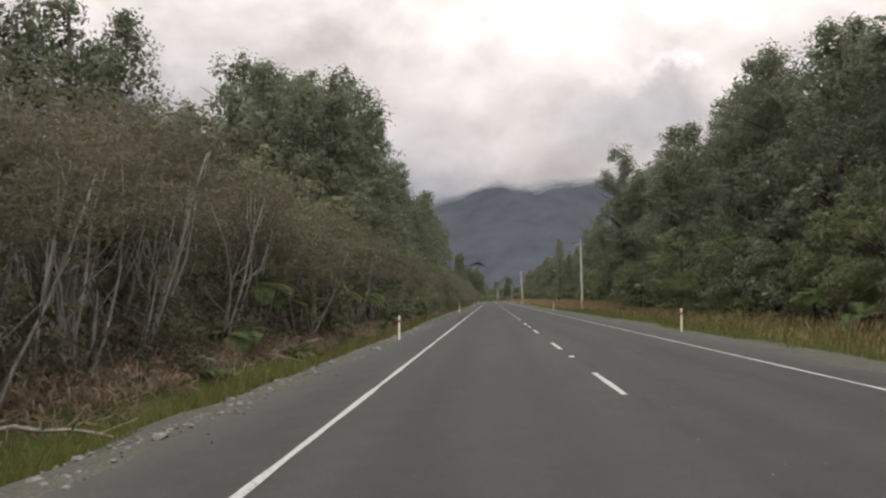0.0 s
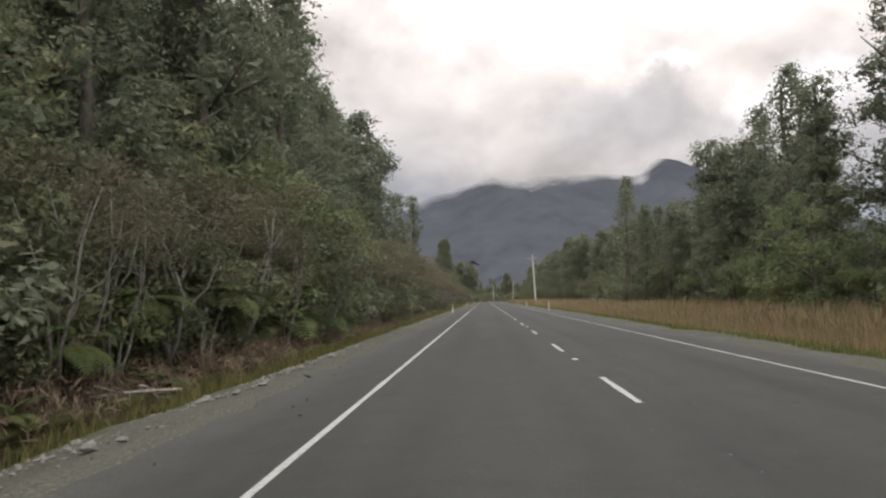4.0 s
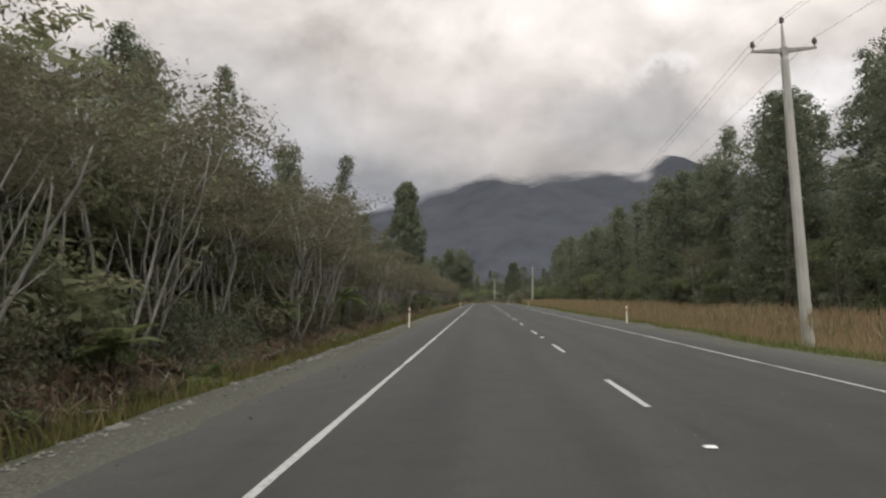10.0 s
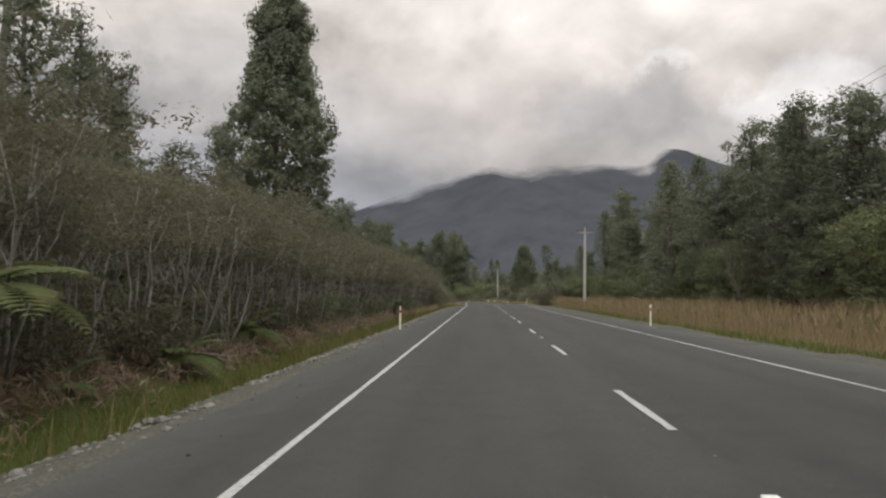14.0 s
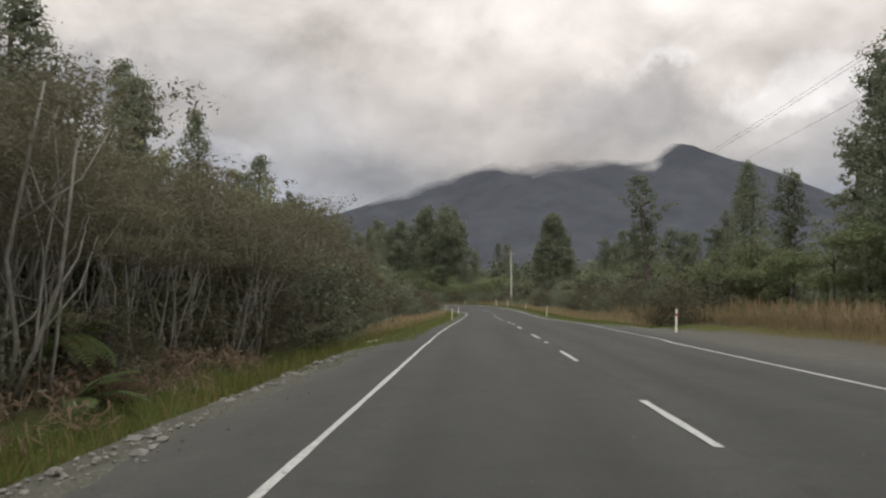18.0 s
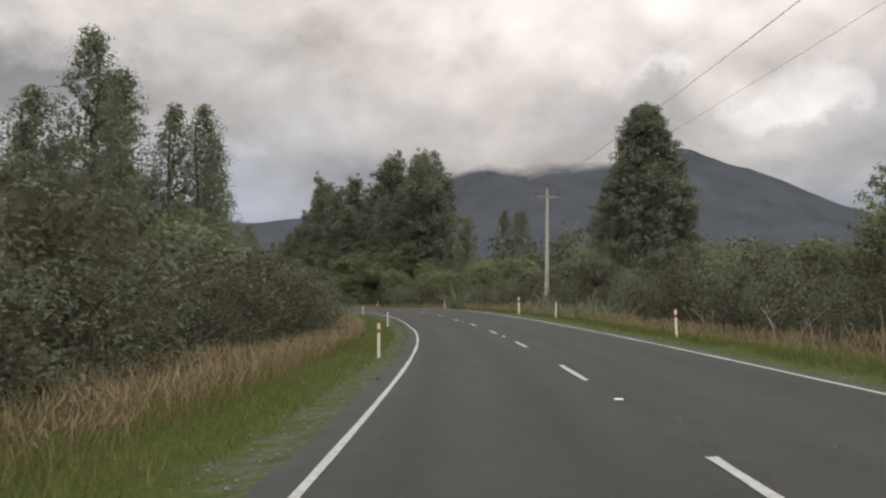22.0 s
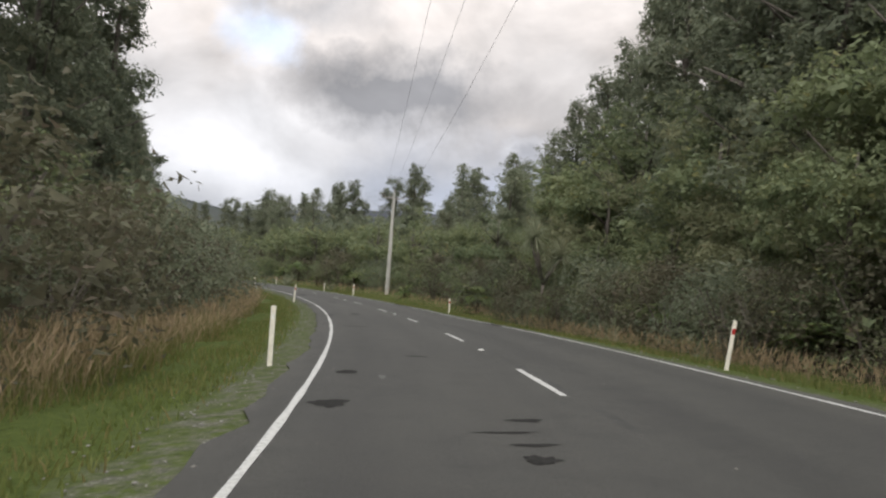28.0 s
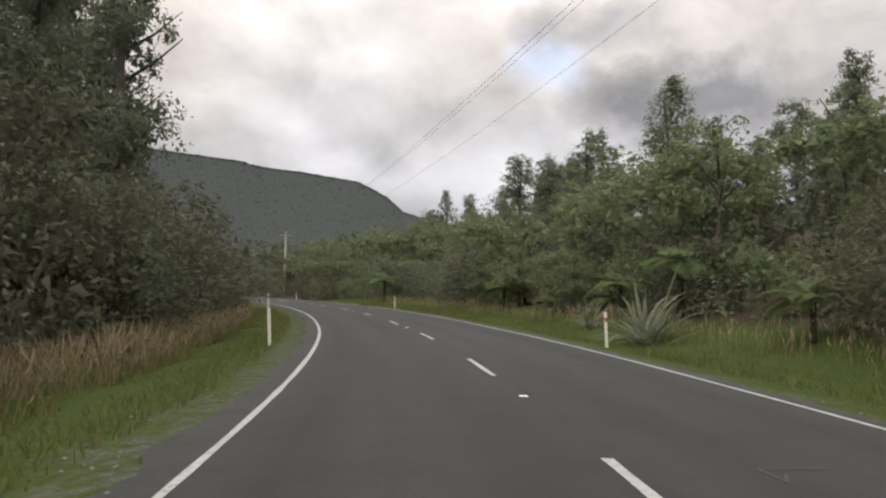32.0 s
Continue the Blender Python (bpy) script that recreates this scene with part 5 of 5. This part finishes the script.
# --- before the bend
row(SHRUB, 490, 512, -8.8, -10.2, 4.0, 1.2, 2.2)
row(SHRUB, 510, 600, -8.6, -10.5, 2.3, 2.4, 3.8)
row(SHRUB, 508, 640, -10.5, -14, 3.2, 3.6, 5.0, "bush")
row(BROAD, 500, 640, -14, -19, 4.0, 4.5, 7.5, "bush")
row(TALL, 512, 625, -18, -24, 4.4, 9, 12)
single(T_SPARSE[0], 516, -13, 8.0, 1.3)
single(T_CONE[0], 560, -18, 11.5)
single(T_ROUND[0], 566, -19, 10)
single(T_COL[0], 543, -17.5, 10)
single(T_CONE[1], 600.6, -18, 13.8)
for s, l, h in ((604, -16.5, 14.5), (608, -17, 13.2), (613, -17.6, 12.4), (595, -20, 14), (589, -18, 13)):
    single((T_CONE + T_COL)[int(s) % 4], s, l, h)
single(T_CONE[1], 620, -18, 9.5)
row(SHRUB, 505, 645, 9.8, 12.5, 3.0, 1.8, 3.2)
row(SHRUB, 505, 660, 13, 17, 4.5, 2.6, 4.4, "bush")
row(BROAD, 505, 600, 15, 19, 4.5, 4.5, 7)
row(TALL, 530, 590, 17, 23, 4.6, 8.5, 11)
single(T_SPARSE[0], 528.5, 14, 12.5, 1.5)
single(T_COL[0], 555, 17, 11)
single(T_CONE[1], 572, 19, 11)
single(T_BROAD[0], 618, 19.0, 17.4, 1.04)
single(T_ROUND[1], 631, 19.8, 10.9, 1.15)
single(T_ROUND[0], 634, 22, 9.5, 1.1)
single(T_CONE[0], 640, 24, 10)
# --- the bend, outer side
row(SHRUB, 645, 720, 9.2, 11.5, 2.6, 2.2, 3.6)
row(BROAD, 652, 721, 11.5, 15, 3.2, 5, 8)
row(BROAD, 721, 760, 12.5, 16, 3.2, 5, 8)
row(BROAD, 645, 690, 15, 22, 4, 5, 7.5)
row(TALL, 664, 684, 17, 22, 4.0, 7.5, 10)
row(TALL, 682, 722, 15.5, 20, 3.2, 16, 22)
row(TALL, 722, 760, 16, 21, 3.8, 9, 13)
row(TALL, 690, 704, 21, 26, 3.6, 20, 27, "bush")
row(TALL, 704, 735, 22, 34, 3.6, 20, 28, "bush")
row(BROAD + OLIVE, 684, 738, 13.5, 17, 2.4, 8, 12.5)
row(BROAD, 690, 735, 17, 20, 3.0, 12, 15)
single(T_SPARSE[0], 685.7, 22.3, 25, 0.75)
for s, l, h, wide in ((687, 18, 21, 0.9), (691, 21, 26, 0.8), (697, 24, 27.5, 0.72), (702, 26, 29, 0.72), (707, 25, 29.5, 0.75), (709, 21, 27, 0.8), (714, 25, 29, 0.75), (722, 22, 27, 0.8), (730, 19.6, 28.5, 0.7), (736, 22, 24, 0.8), (743, 22, 20, 0.9), (672.4, 20.2, 13, 0.8), (677, 23, 13, 0.9)):
    single((T_ROUND + T_COL)[int(s) % 4], s, l, h, wide)
for s, l, h in ((684, 36, 13), (678, 34, 12.5), (690, 38, 14)):
    single(T_CONE[0], s, l, h)
row(TALL, 745, 800, 30, 46, 4.5, 12, 15, "bush")
single(T_COL[0], 721, 17, 25)
row(SHRUB + BROAD, 715, 722, 9.5, 12, 3.0, 2.6, 4.0)
row(SHRUB + BROAD, 730, 880, 9.5, 12, 3.4, 2.6, 4.6)
row(BROAD, 722, 731, 11.6, 13, 3.0, 4.5, 6)
row(BROAD, 755, 900, 12.5, 18, 3.4, 6, 9.5, "bush")
row(T_ROUND + T_COL, 750, 797, 22.5, 28, 3.4, 8, 10.5)
row(T_ROUND + T_COL, 797, 816, 19, 25, 3.2, 5.5, 7.2)
row(T_ROUND + T_COL, 824, 845, 20, 27, 3.0, 9.5, 11.8)
row(T_ROUND + T_COL, 808, 860, 55, 69, 4.4, 18, 21)
row(T_ROUND + T_COL, 860, 905, 50, 66, 4.2, 14.5, 19.5)
for s, h in ((738, 17), (742, 15.5), (747, 13.5)):
    single(T_ROUND[int(s) % 2], s, 18.5, h, 0.95)
row(T_ROUND + T_COL, 850, 930, 18, 28, 3.6, 7, 9)
single(T_CONE[0], 819.8, 22.3, 12.6, 1.25)
single(T_ROUND[1], 835, 25, 12, 0.9)
single(T_CONE[1], 881, 32, 12.5)
row(FERN, 650, 860, 8.8, 10.5, 15, 1.8, 3.0)
row(FERN, 775, 830, 9.5, 13, 4, 1.6, 2.3)
# --- the bend, inner side
row(SHRUB, 632, 760, -8.2, -10.2, 2.8, 2.6, 4.2)
row(BROAD, 640, 860, -11, -14.5, 4.2, 4.5, 7, "bush")
row(TALL, 655, 690, -16, -22, 4.2, 8.5, 11.0)
for s, l, h in ((636, -16.5, 8.4), (642, -17.5, 9.3), (646, -15.5, 8.6), (651, -16, 9.4), (657, -14.5, 8.6)):
    single(T_ROUND[s % 2], s, l, h, 1.2)
row(TALL, 690, 730, -14.5, -19, 3.6, 12, 16.5)
row(TALL, 740, 795, -18.5, -24, 4.0, 12, 16)
single(T_COL[0], 752, -17.2, 17)
for s, l, h, wide in ((752, -15.6, 14, 1.0), (757.5, -14.0, 11, 1.0), (766, -14, 11, 1.0), (778, -11.6, 9.3, 1.0), (747, -16.4, 16, 1.0)):
    single(T_ROUND[int(s) % 2], s, l, h, wide)
single(T_ROUND[1], 745, -18, 18, 0.9)
row(BROAD, 738, 800, -10.5, -13.5, 3.2, 4.8, 7.2)
row(TALL, 764, 800, -15, -18.5, 3.0, 13.5, 17)
row(TALL, 818, 840, -15, -19, 3.4, 14, 18)
for s, l, h in ((714, -16.5, 19), (720, -16.5, 21), (726, -17, 22), (800, -15.5, 24), (806, -15, 23), (812.5, -12.6, 24.5), (818, -15.5, 22)):
    single(T_COL[int(s / 2) % 2], s, l, h, 0.9)
row(TALL, 800, 860, -19, -26, 5.5, 14, 20, "bush")
row(SHRUB, 756, 784, -7.6, -9.5, 2.8, 2.0, 4.0)
row(SHRUB, 784, 840, -8.6, -10.5, 2.3, 3.6, 5.8)
row(SHRUB, 850, 930, -9, -13, 5, 3.0, 5)
row(SHRUB, 880, 930, 9, 13, 5, 2.2, 3.6)
row(BROAD, 900, 960, -16, 20, 3, 3.5, 6)
# --- ferns, flax
row(FERN, 28, 130, -10.4, -11.8, 5.0, 2.2, 3.4)
row(FERN, 132, 214, -11.0, -13.0, 3.2, 3.2, 5.2)
row(FERN, 214, 262, -10.8, -12.2, 6.0, 2.0, 3.2)
row(FERN, 262, 482, -9.8, -11.2, 14.0, 1.8, 3.0)
row(LOWFERN, 5, 482, -9.6, -11.0, 10.0, 2.4, 3.6)
for s, l, k in ((601, 9.6, 1.1), (604.5, 9.8, 1.1), (607, 9.4, 1.0), (610.5, 9.7, 1.05), (613.5, 9.3, 1.1), (617, 9.6, 1.35), (598, 9.9, 1.1), (639.6, 6.9, 1.8), (640.6, 7.4, 1.75), (639.2, 7.7, 1.7), (793, 7.0, 1.3), (794.6, 7.6, 1.0), (606, 7.9, 0.85), (608, 8.3, 0.9), (610, 7.9, 0.8), (612, 8.2, 0.85), (614.5, 8.0, 1.0), (617, 7.8, 1.0), (604, 8.4, 0.85), (602, 8.0, 0.9), (599, 8.3, 1.0), (800, 7.6, 0.8), (778, 7.8, 0.8), (662, 8.2, 0.9), (551, 10.5, 1.0), (508, -8.4, 0.8), (656, 8.8, 1.0), (713, 8.2, 0.8)):
    set_out(FLAX[int(RNG.integers(0, 2))], s, l, k)
set_out(CAB[0], 725.8, 9.3, 1.0)
for s, l, h in ((721.5, 8.8, 2.4), (723.6, 8.7, 2.1), (725.6, 8.6, 2.0), (727.8, 8.9, 2.4), (730, 9.2, 2.6)):
    single(SHRUB[int(s) % 3], s, l, h)
set_out(CAB[0], 607.5, 10.8, 0.85)
set_out(CAB[0], 560, -11, 0.8)


build_bulk({"podocarp_leaf": "dense dark green forest behind the front trees", "broadleaf": "dense green bush behind the front trees", "olive_leaf": "olive-green leafy bush behind the front trees", "kanuka_leaf": "brownish feathery canopy behind the front trees", "shrub_leaf": "dense brown-green scrub behind the front shrubs",
            "dark_bark": "dark trunks and branches deep in the bush", "pale_bark": "pale slender trunks deep in the bush"})


# ---------------------------------------------------------------- fallen wood, stones, ditch water
def fallen_branch(seed, length):
    rng = np.random.default_rng(seed)
    pts = [Vector((length * (u - 0.5), rng.normal(0, 0.05) * length * 0.4, 0.05 + 0.22 * math.sin(math.pi * u) * rng.uniform(0.2, 1))) for u in np.linspace(0, 1, 6)]
    pieces = [tube(pts, [0.05, 0.045, 0.04, 0.032, 0.024, 0.012], 5)]
    for k in (2, 3, 4):
        e = pts[k] + Vector((rng.uniform(0.2, 0.7), rng.normal(0, 0.5), rng.uniform(0.1, 0.5)))
        pieces.append(tube([pts[k], e], [0.02, 0.008], 4))
    ob = tagged(new("fallen_branch", mesh("fallen_branch", *joined(pieces), M_DEAD, smooth=True)), "pale dead fallen branch lying on the ditch bank", "branch", "fallen branches")
    return ob


BRANCHES = [fallen_branch(s, n) for s, n in ((801, 3.4), (802, 2.2), (803, 1.6), (804, 2.8))]
for n, ob in enumerate(BRANCHES):
    p = spot((24, 13, 78, 80)[n], (-10.8, -8.8, -10.2, -9.9)[n], (0.15, 0.25, 0.1, 0.1)[n])
    ob.matrix_basis = pose(p.x, p.y, p.z, 0, 6, (55, 15, 70, 120)[n])
for i in range(70):
    s = RNG.uniform(4, 480)
    p = spot(s, -9.5 - 1.6 * RNG.uniform(), 0.06)
    copy_thing(BRANCHES[int(RNG.integers(0, 4))], pose(p.x, p.y, p.z, RNG.normal(0, 12), RNG.normal(4, 14), RNG.uniform(0, 360))).scale = (RNG.uniform(0.4, 1.0),) * 3
for i in range(14):
    p = spot(RNG.uniform(570, 622), RNG.uniform(8.4, 10.5), 0.5)
    copy_thing(BRANCHES[i % 4], pose(p.x, p.y, p.z, RNG.normal(0, 20), RNG.uniform(-75, -35), RNG.uniform(0, 360))).scale = (RNG.uniform(0.4, 0.75),) * 3
p = spot(176.5, 9.3, 0.05)
V, F = lumps([(0, 0, 0.12)], [0.28], np.random.default_rng(5))
boulder = new("boulder", mesh("boulder", V, F, M_STONE))
boulder.matrix_basis = Matrix.Translation(p)
tagged(boulder, "pale grey boulder in the dry grass", "boulder")


def stones():
    rng = np.random.default_rng(41)
    n = 10000
    s = rng.uniform(0, 484, n)
    l = -6.3 - shoulder(s) + rng.normal(0, 0.36, n) + 0.25 * np.sin(s * 0.9) * np.sin(s * 0.37)
    x, y, z = lie(s, l)
    m = 2600
    s2 = rng.uniform(490, 780, m)
    l2 = np.where(rng.uniform(size=m) < 0.75, -4.15, 4.2) + rng.normal(0, 0.3, m)
    x2, y2, z2 = lie(s2, l2)
    C = np.concatenate([np.stack([x, y, z + 0.01], 1), np.stack([x2, y2, z2 + 0.0], 1)])
    R = np.concatenate([rng.uniform(0.018, 0.05, n) * (1 + 1.6 * (rng.uniform(size=n) > 0.94)), rng.uniform(0.010, 0.026, m)])
    V, F = lumps(C, R, rng, 0.6)
    tagged(new("gravel_stones", mesh("gravel_stones", V, F, M_STONE)), "loose pale river stones along the gravel edge", "gravel", kind="stuff")


stones()


def litter():
    rng = np.random.default_rng(43)
    n = 1000
    s = rng.uniform(0, 500, n)
    l = -4.1 - 2.2 * rng.uniform(0, 1, n) ** 0.6
    x, y, z = lie(s, l)
    V, F = leaves(np.stack([x, y, z + 0.012], 1), np.full(n, 0.03), 2, 0.02, rng, squash=0.1)
    tagged(new("leaf_litter", mesh("leaf_litter", V, F, M_LITTER)), "dead brown leaves scattered on the gravel shoulder", "leaf litter", kind="stuff")


litter()
def chips():
    rng = np.random.default_rng(47)
    n = 1500
    s = rng.uniform(0, 780, n)
    l = np.where(rng.uniform(size=n) < 0.5, 0.3 + rng.normal(0, 0.6, n), rng.uniform(-3.0, 3.2, n))
    x, y, z = lie(s, l)
    V, F = lumps(np.stack([x, y, z + 0.003], 1), rng.uniform(0.006, 0.015, n), rng, 0.7)
    tagged(new("road_chips", mesh("road_chips", V, F, M_STONE)), "loose pale stone chips scattered on the seal", "stone chips", kind="stuff")


chips()
M_WATER = plain("ditch_water", (0.018, 0.017, 0.010), 0.06, 0.3, 1.0, spec=0.6)
tagged(new("ditch_water", strip("ditch_water", 36, 330, [-10.5, -8.3], M_WATER, 3.0, 0.0)), "dark still water in the roadside ditch", "water", kind="structure")
for v in bpy.data.objects["ditch_water"].data.vertices:
    v.co.z = -0.98


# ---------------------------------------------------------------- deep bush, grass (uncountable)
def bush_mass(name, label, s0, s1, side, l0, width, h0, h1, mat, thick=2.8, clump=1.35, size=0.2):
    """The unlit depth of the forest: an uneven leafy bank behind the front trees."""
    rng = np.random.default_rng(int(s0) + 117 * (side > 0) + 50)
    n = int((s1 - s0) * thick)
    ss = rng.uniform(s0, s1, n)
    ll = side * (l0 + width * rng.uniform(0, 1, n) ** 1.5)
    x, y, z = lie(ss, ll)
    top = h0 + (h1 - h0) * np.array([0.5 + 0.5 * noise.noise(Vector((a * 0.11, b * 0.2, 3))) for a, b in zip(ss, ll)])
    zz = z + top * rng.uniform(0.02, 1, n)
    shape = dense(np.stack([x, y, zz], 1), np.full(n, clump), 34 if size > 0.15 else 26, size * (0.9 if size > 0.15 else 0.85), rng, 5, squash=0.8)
    ob = new(name, foliage(name, shape, mat))
    tagged(ob, label, "undergrowth", kind="stuff")


def dead_bank():
    """Brown dead fronds and sticks heaped on the far bank of the ditch."""
    rng = np.random.default_rng(91)
    n = 6500
    s = rng.uniform(0, 484, n)
    l = -10.3 - shoulder(s) * 0.6 + rng.normal(0, 0.5, n)
    x, y, z = lie(s, l)
    keep = np.array([noise.noise(Vector((q * 0.09, 0, 4))) for q in s]) > rng.uniform(-0.9, 0.35, n)
    P = np.stack([x, y, z + rng.uniform(0.05, 0.4, n)], 1)[keep]
    V, F = leaves(P, np.full(len(P), 0.36), 15, 0.17, rng, squash=0.7, droop=0.6, slim=0.16)
    tagged(new("dead_fronds", mesh("dead_fronds", V, F, M_DEADFERN)), "brown dead fern fronds heaped along the ditch bank", "dead fronds", kind="stuff")


def deep_woods(side, s0, s1, seed):
    """The forest goes on behind the trees of the edge."""
    rng = np.random.default_rng(seed)
    n = int((s1 - s0) * 9)
    s, u = rng.uniform(s0, s1, n), rng.uniform(0, 1, n)
    l = side * (30 + 85 * u)
    x, y, z = lie(s, l)
    top = 6.5 + 3.0 * np.array([noise.noise(Vector((p * 0.05, q * 0.05, seed))) for p, q in zip(s, l)])
    shape = dense(np.stack([x, y, z + top * rng.uniform(0.25, 1, n)], 1), rng.uniform(1.6, 2.8, n), 17, 0.5, rng, 4)
    tagged(new("deep_woods", foliage("deep_woods", shape, M_TALL)), "dense dark forest canopy behind the edge trees", "woods", kind="stuff")


dead_bank()
deep_woods(-1, -60, 980, 5)
deep_woods(1, -60, 600, 6)
deep_woods(1, 640, 980, 7)
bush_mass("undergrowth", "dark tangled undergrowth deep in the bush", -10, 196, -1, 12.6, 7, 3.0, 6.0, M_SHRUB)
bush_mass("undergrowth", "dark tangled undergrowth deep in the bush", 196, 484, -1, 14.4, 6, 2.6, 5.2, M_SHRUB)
bush_mass("understorey", "brown-green shrubs and ferns under the forest edge", 140, 200, -1, 10.9, 2.8, 1.8, 4.4, M_BROAD, 8, 0.8, 0.11)
bush_mass("understorey", "low dark shrubs and ferns under the forest edge", 50, 140, -1, 11.2, 2.6, 0.5, 1.8, M_BROAD, 7, 0.65, 0.10)
bush_mass("understorey", "low brown-green shrubs under pale-stemmed trees", -10, 50, -1, 10.6, 2.6, 0.6, 2.0, M_SHRUB, 7, 0.65, 0.10)
bush_mass("understorey", "low brown-green shrubs under pale-stemmed trees", 196, 484, -1, 10.6, 2.8, 0.6, 2.0, M_SHRUB, 7, 0.6, 0.10)
bush_mass("understorey", "olive-green leafy shrubs among pale stems", 196, 484, -1, 10.8, 2.6, 0.8, 3.0, M_OLIVE, 3, 0.65, 0.09)
bush_mass("understorey", "olive-green leafy shrubs at the forest edge", 140, 200, -1, 10.4, 2.4, 1.0, 3.2, M_OLIVE, 4, 0.7, 0.10)
bush_mass("undergrowth", "dark tangled undergrowth deep in the bush", -10, 520, 1, 24, 9, 5, 8, M_TALL)
bush_mass("understorey", "low shrubs and ferns along the edge of the bush", 700, 880, 1, 9.6, 4.0, 1.2, 3.4, M_BROAD, 7, 0.8, 0.10)
bush_mass("understorey", "low shrubs and ferns along the edge of the bush", 505, 700, 1, 10.8, 4.0, 1.0, 2.6, M_SHRUB, 6, 0.8, 0.10)
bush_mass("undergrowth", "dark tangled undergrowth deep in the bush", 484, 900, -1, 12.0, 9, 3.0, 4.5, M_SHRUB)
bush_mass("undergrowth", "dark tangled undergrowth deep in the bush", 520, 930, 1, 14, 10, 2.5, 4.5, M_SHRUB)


def grass(name, label, mat, s0, s1, lfun, n, h0, h1, w, seed, lean=0.35, heads=False):
    """Blades of grass over a strip whose distance across comes from lfun(random numbers, s)."""
    rng = np.random.default_rng(seed)
    ss = rng.uniform(s0, s1, n)
    ll = lfun(rng.uniform(0, 1, n), ss)
    keep = np.array([noise.noise(Vector((a * 0.35, b * 0.6, seed))) for a, b in zip(ss, ll)]) > rng.uniform(-1.1, 0.25, n)
    ss, ll = ss[keep], ll[keep]
    n = len(ss)
    x, y, z = lie(ss, ll)
    p = np.stack([x, y, z - 0.04], 1)
    h = rng.uniform(h0, h1, (n, 1)) * (0.75 + 0.5 * np.array([noise.noise(Vector((a * 0.2, b * 0.3, seed + 9))) + 0.5 for a, b in zip(ss, ll)]))[:, None]
    a = rng.uniform(0, 6.28, n)
    side = np.stack([np.cos(a), np.sin(a), 0 * a], 1) * w
    tip = np.stack([rng.normal(0, lean, n), rng.normal(0, lean, n), np.ones(n)], 1) * h
    mid = tip * (0.45, 0.45, 0.6)
    if heads:
        V = np.stack([p - side * 0.4, p + side * 0.4, p + mid * 1.2 + side * 0.3, p + mid * 1.2 - side * 0.3, p + tip * 0.86 + side * 1.6, p + tip * 1.12, p + tip * 0.86 - side * 1.6], 1).reshape(-1, 3)
        k = np.arange(n)[:, None] * 7
        F = np.concatenate([k + [0, 1, 2], k + [0, 2, 3], k + [3, 2, 4], k + [3, 4, 6], k + [6, 4, 5]])
    else:
        V = np.stack([p - side, p + side, p + mid + side * 0.7, p + mid - side * 0.7, p + tip], 1).reshape(-1, 3)
        k = np.arange(n)[:, None] * 5
        F = np.concatenate([k + [0, 1, 2], k + [0, 2, 3], k + [3, 2, 4]])
    ob = new(name, mesh(name, V, F, mat))
    tagged(ob, label, "grass", kind="stuff")


grass("rushes", "green rushes and grass along the roadside ditch", M_RUSH, -5, 500, lambda u, s: -6.8 - shoulder(s) - np.where(s < 345, 1.75, 2.8) * u, 34000, 0.2, 0.65, 0.014, 1)
grass("dry_grass", "tall golden dry grass in a field beside the road", M_STRAW, 104, 520, lambda u, s: np.where((s > 461) & (s < 507), 11.4 + 6.0 * u, 8.3 + 9.5 * u ** 1.3), 70000, 0.65, 1.3, 0.014, 2, 0.22, True)
grass("mixed_grass", "rough green and straw-coloured grass beside the road", M_RUSH, -5, 118, lambda u, s: 8.2 + 8.5 * u, 14000, 0.3, 0.7, 0.02, 12)
grass("dry_grass", "thin golden seed heads among rough grass", M_STRAW, 10, 112, lambda u, s: 8.6 + 8.0 * u, 2600, 0.5, 0.85, 0.016, 13, 0.25, True)
grass("verge_grass", "short green grass on the road verge", M_GRASS, -5, 462, lambda u, s: 6.7 + 2.6 * u, 15000, 0.15, 0.4, 0.018, 3)
grass("verge_grass", "short green grass on the road verge", M_GRASS, 484, 830, lambda u, s: -4.2 - 2.9 * u ** 0.75, 150000, 0.05, 0.17, 0.011, 4)
grass("tussocks", "rough green grass tussocks among the dry grass", M_RUSH, 490, 830, lambda u, s: -5.9 - 2.9 * u, 26000, 0.25, 0.7, 0.012, 14)
grass("verge_grass", "short green grass on the road verge", M_GRASS, 500, 850, lambda u, s: 4.7 + 3.6 * u ** 0.8, 100000, 0.07, 0.26, 0.012, 5)
grass("dry_grass", "tall golden dry grass between verge and bush", M_STRAW, 498, 830, lambda u, s: -6.0 - 2.7 * u ** 0.8, 78000, 0.3, 0.85, 0.0075, 6, 0.32, True)
grass("dry_grass", "tall golden dry grass between verge and bush", M_STRAW, 505, 722, lambda u, s: 6.8 + 2.2 * u, 18000, 0.3, 0.85, 0.0085, 7, 0.3, True)
grass("dry_grass", "thin golden seed heads among green verge grass", M_STRAW, 722, 850, lambda u, s: 7.4 + 1.8 * u, 3200, 0.3, 0.8, 0.011, 15, 0.25, True)
grass("dry_grass", "golden dry grass clump on the ditch bank", M_STRAW, 443, 456, lambda u, s: -7.0 - 2.2 * u, 1700, 0.5, 0.95, 0.02, 8, 0.25, True)

# pattern plants that found no place
for root in MODELS:
    if root["used"] == 0:
        for o in [*root.children_recursive, root]:
            bpy.data.objects.remove(o)
for ob in scene.objects:
    if "used" in ob:
        del ob["used"]
for me in bpy.data.meshes:
    if "leaves" in me:
        del me["leaves"]
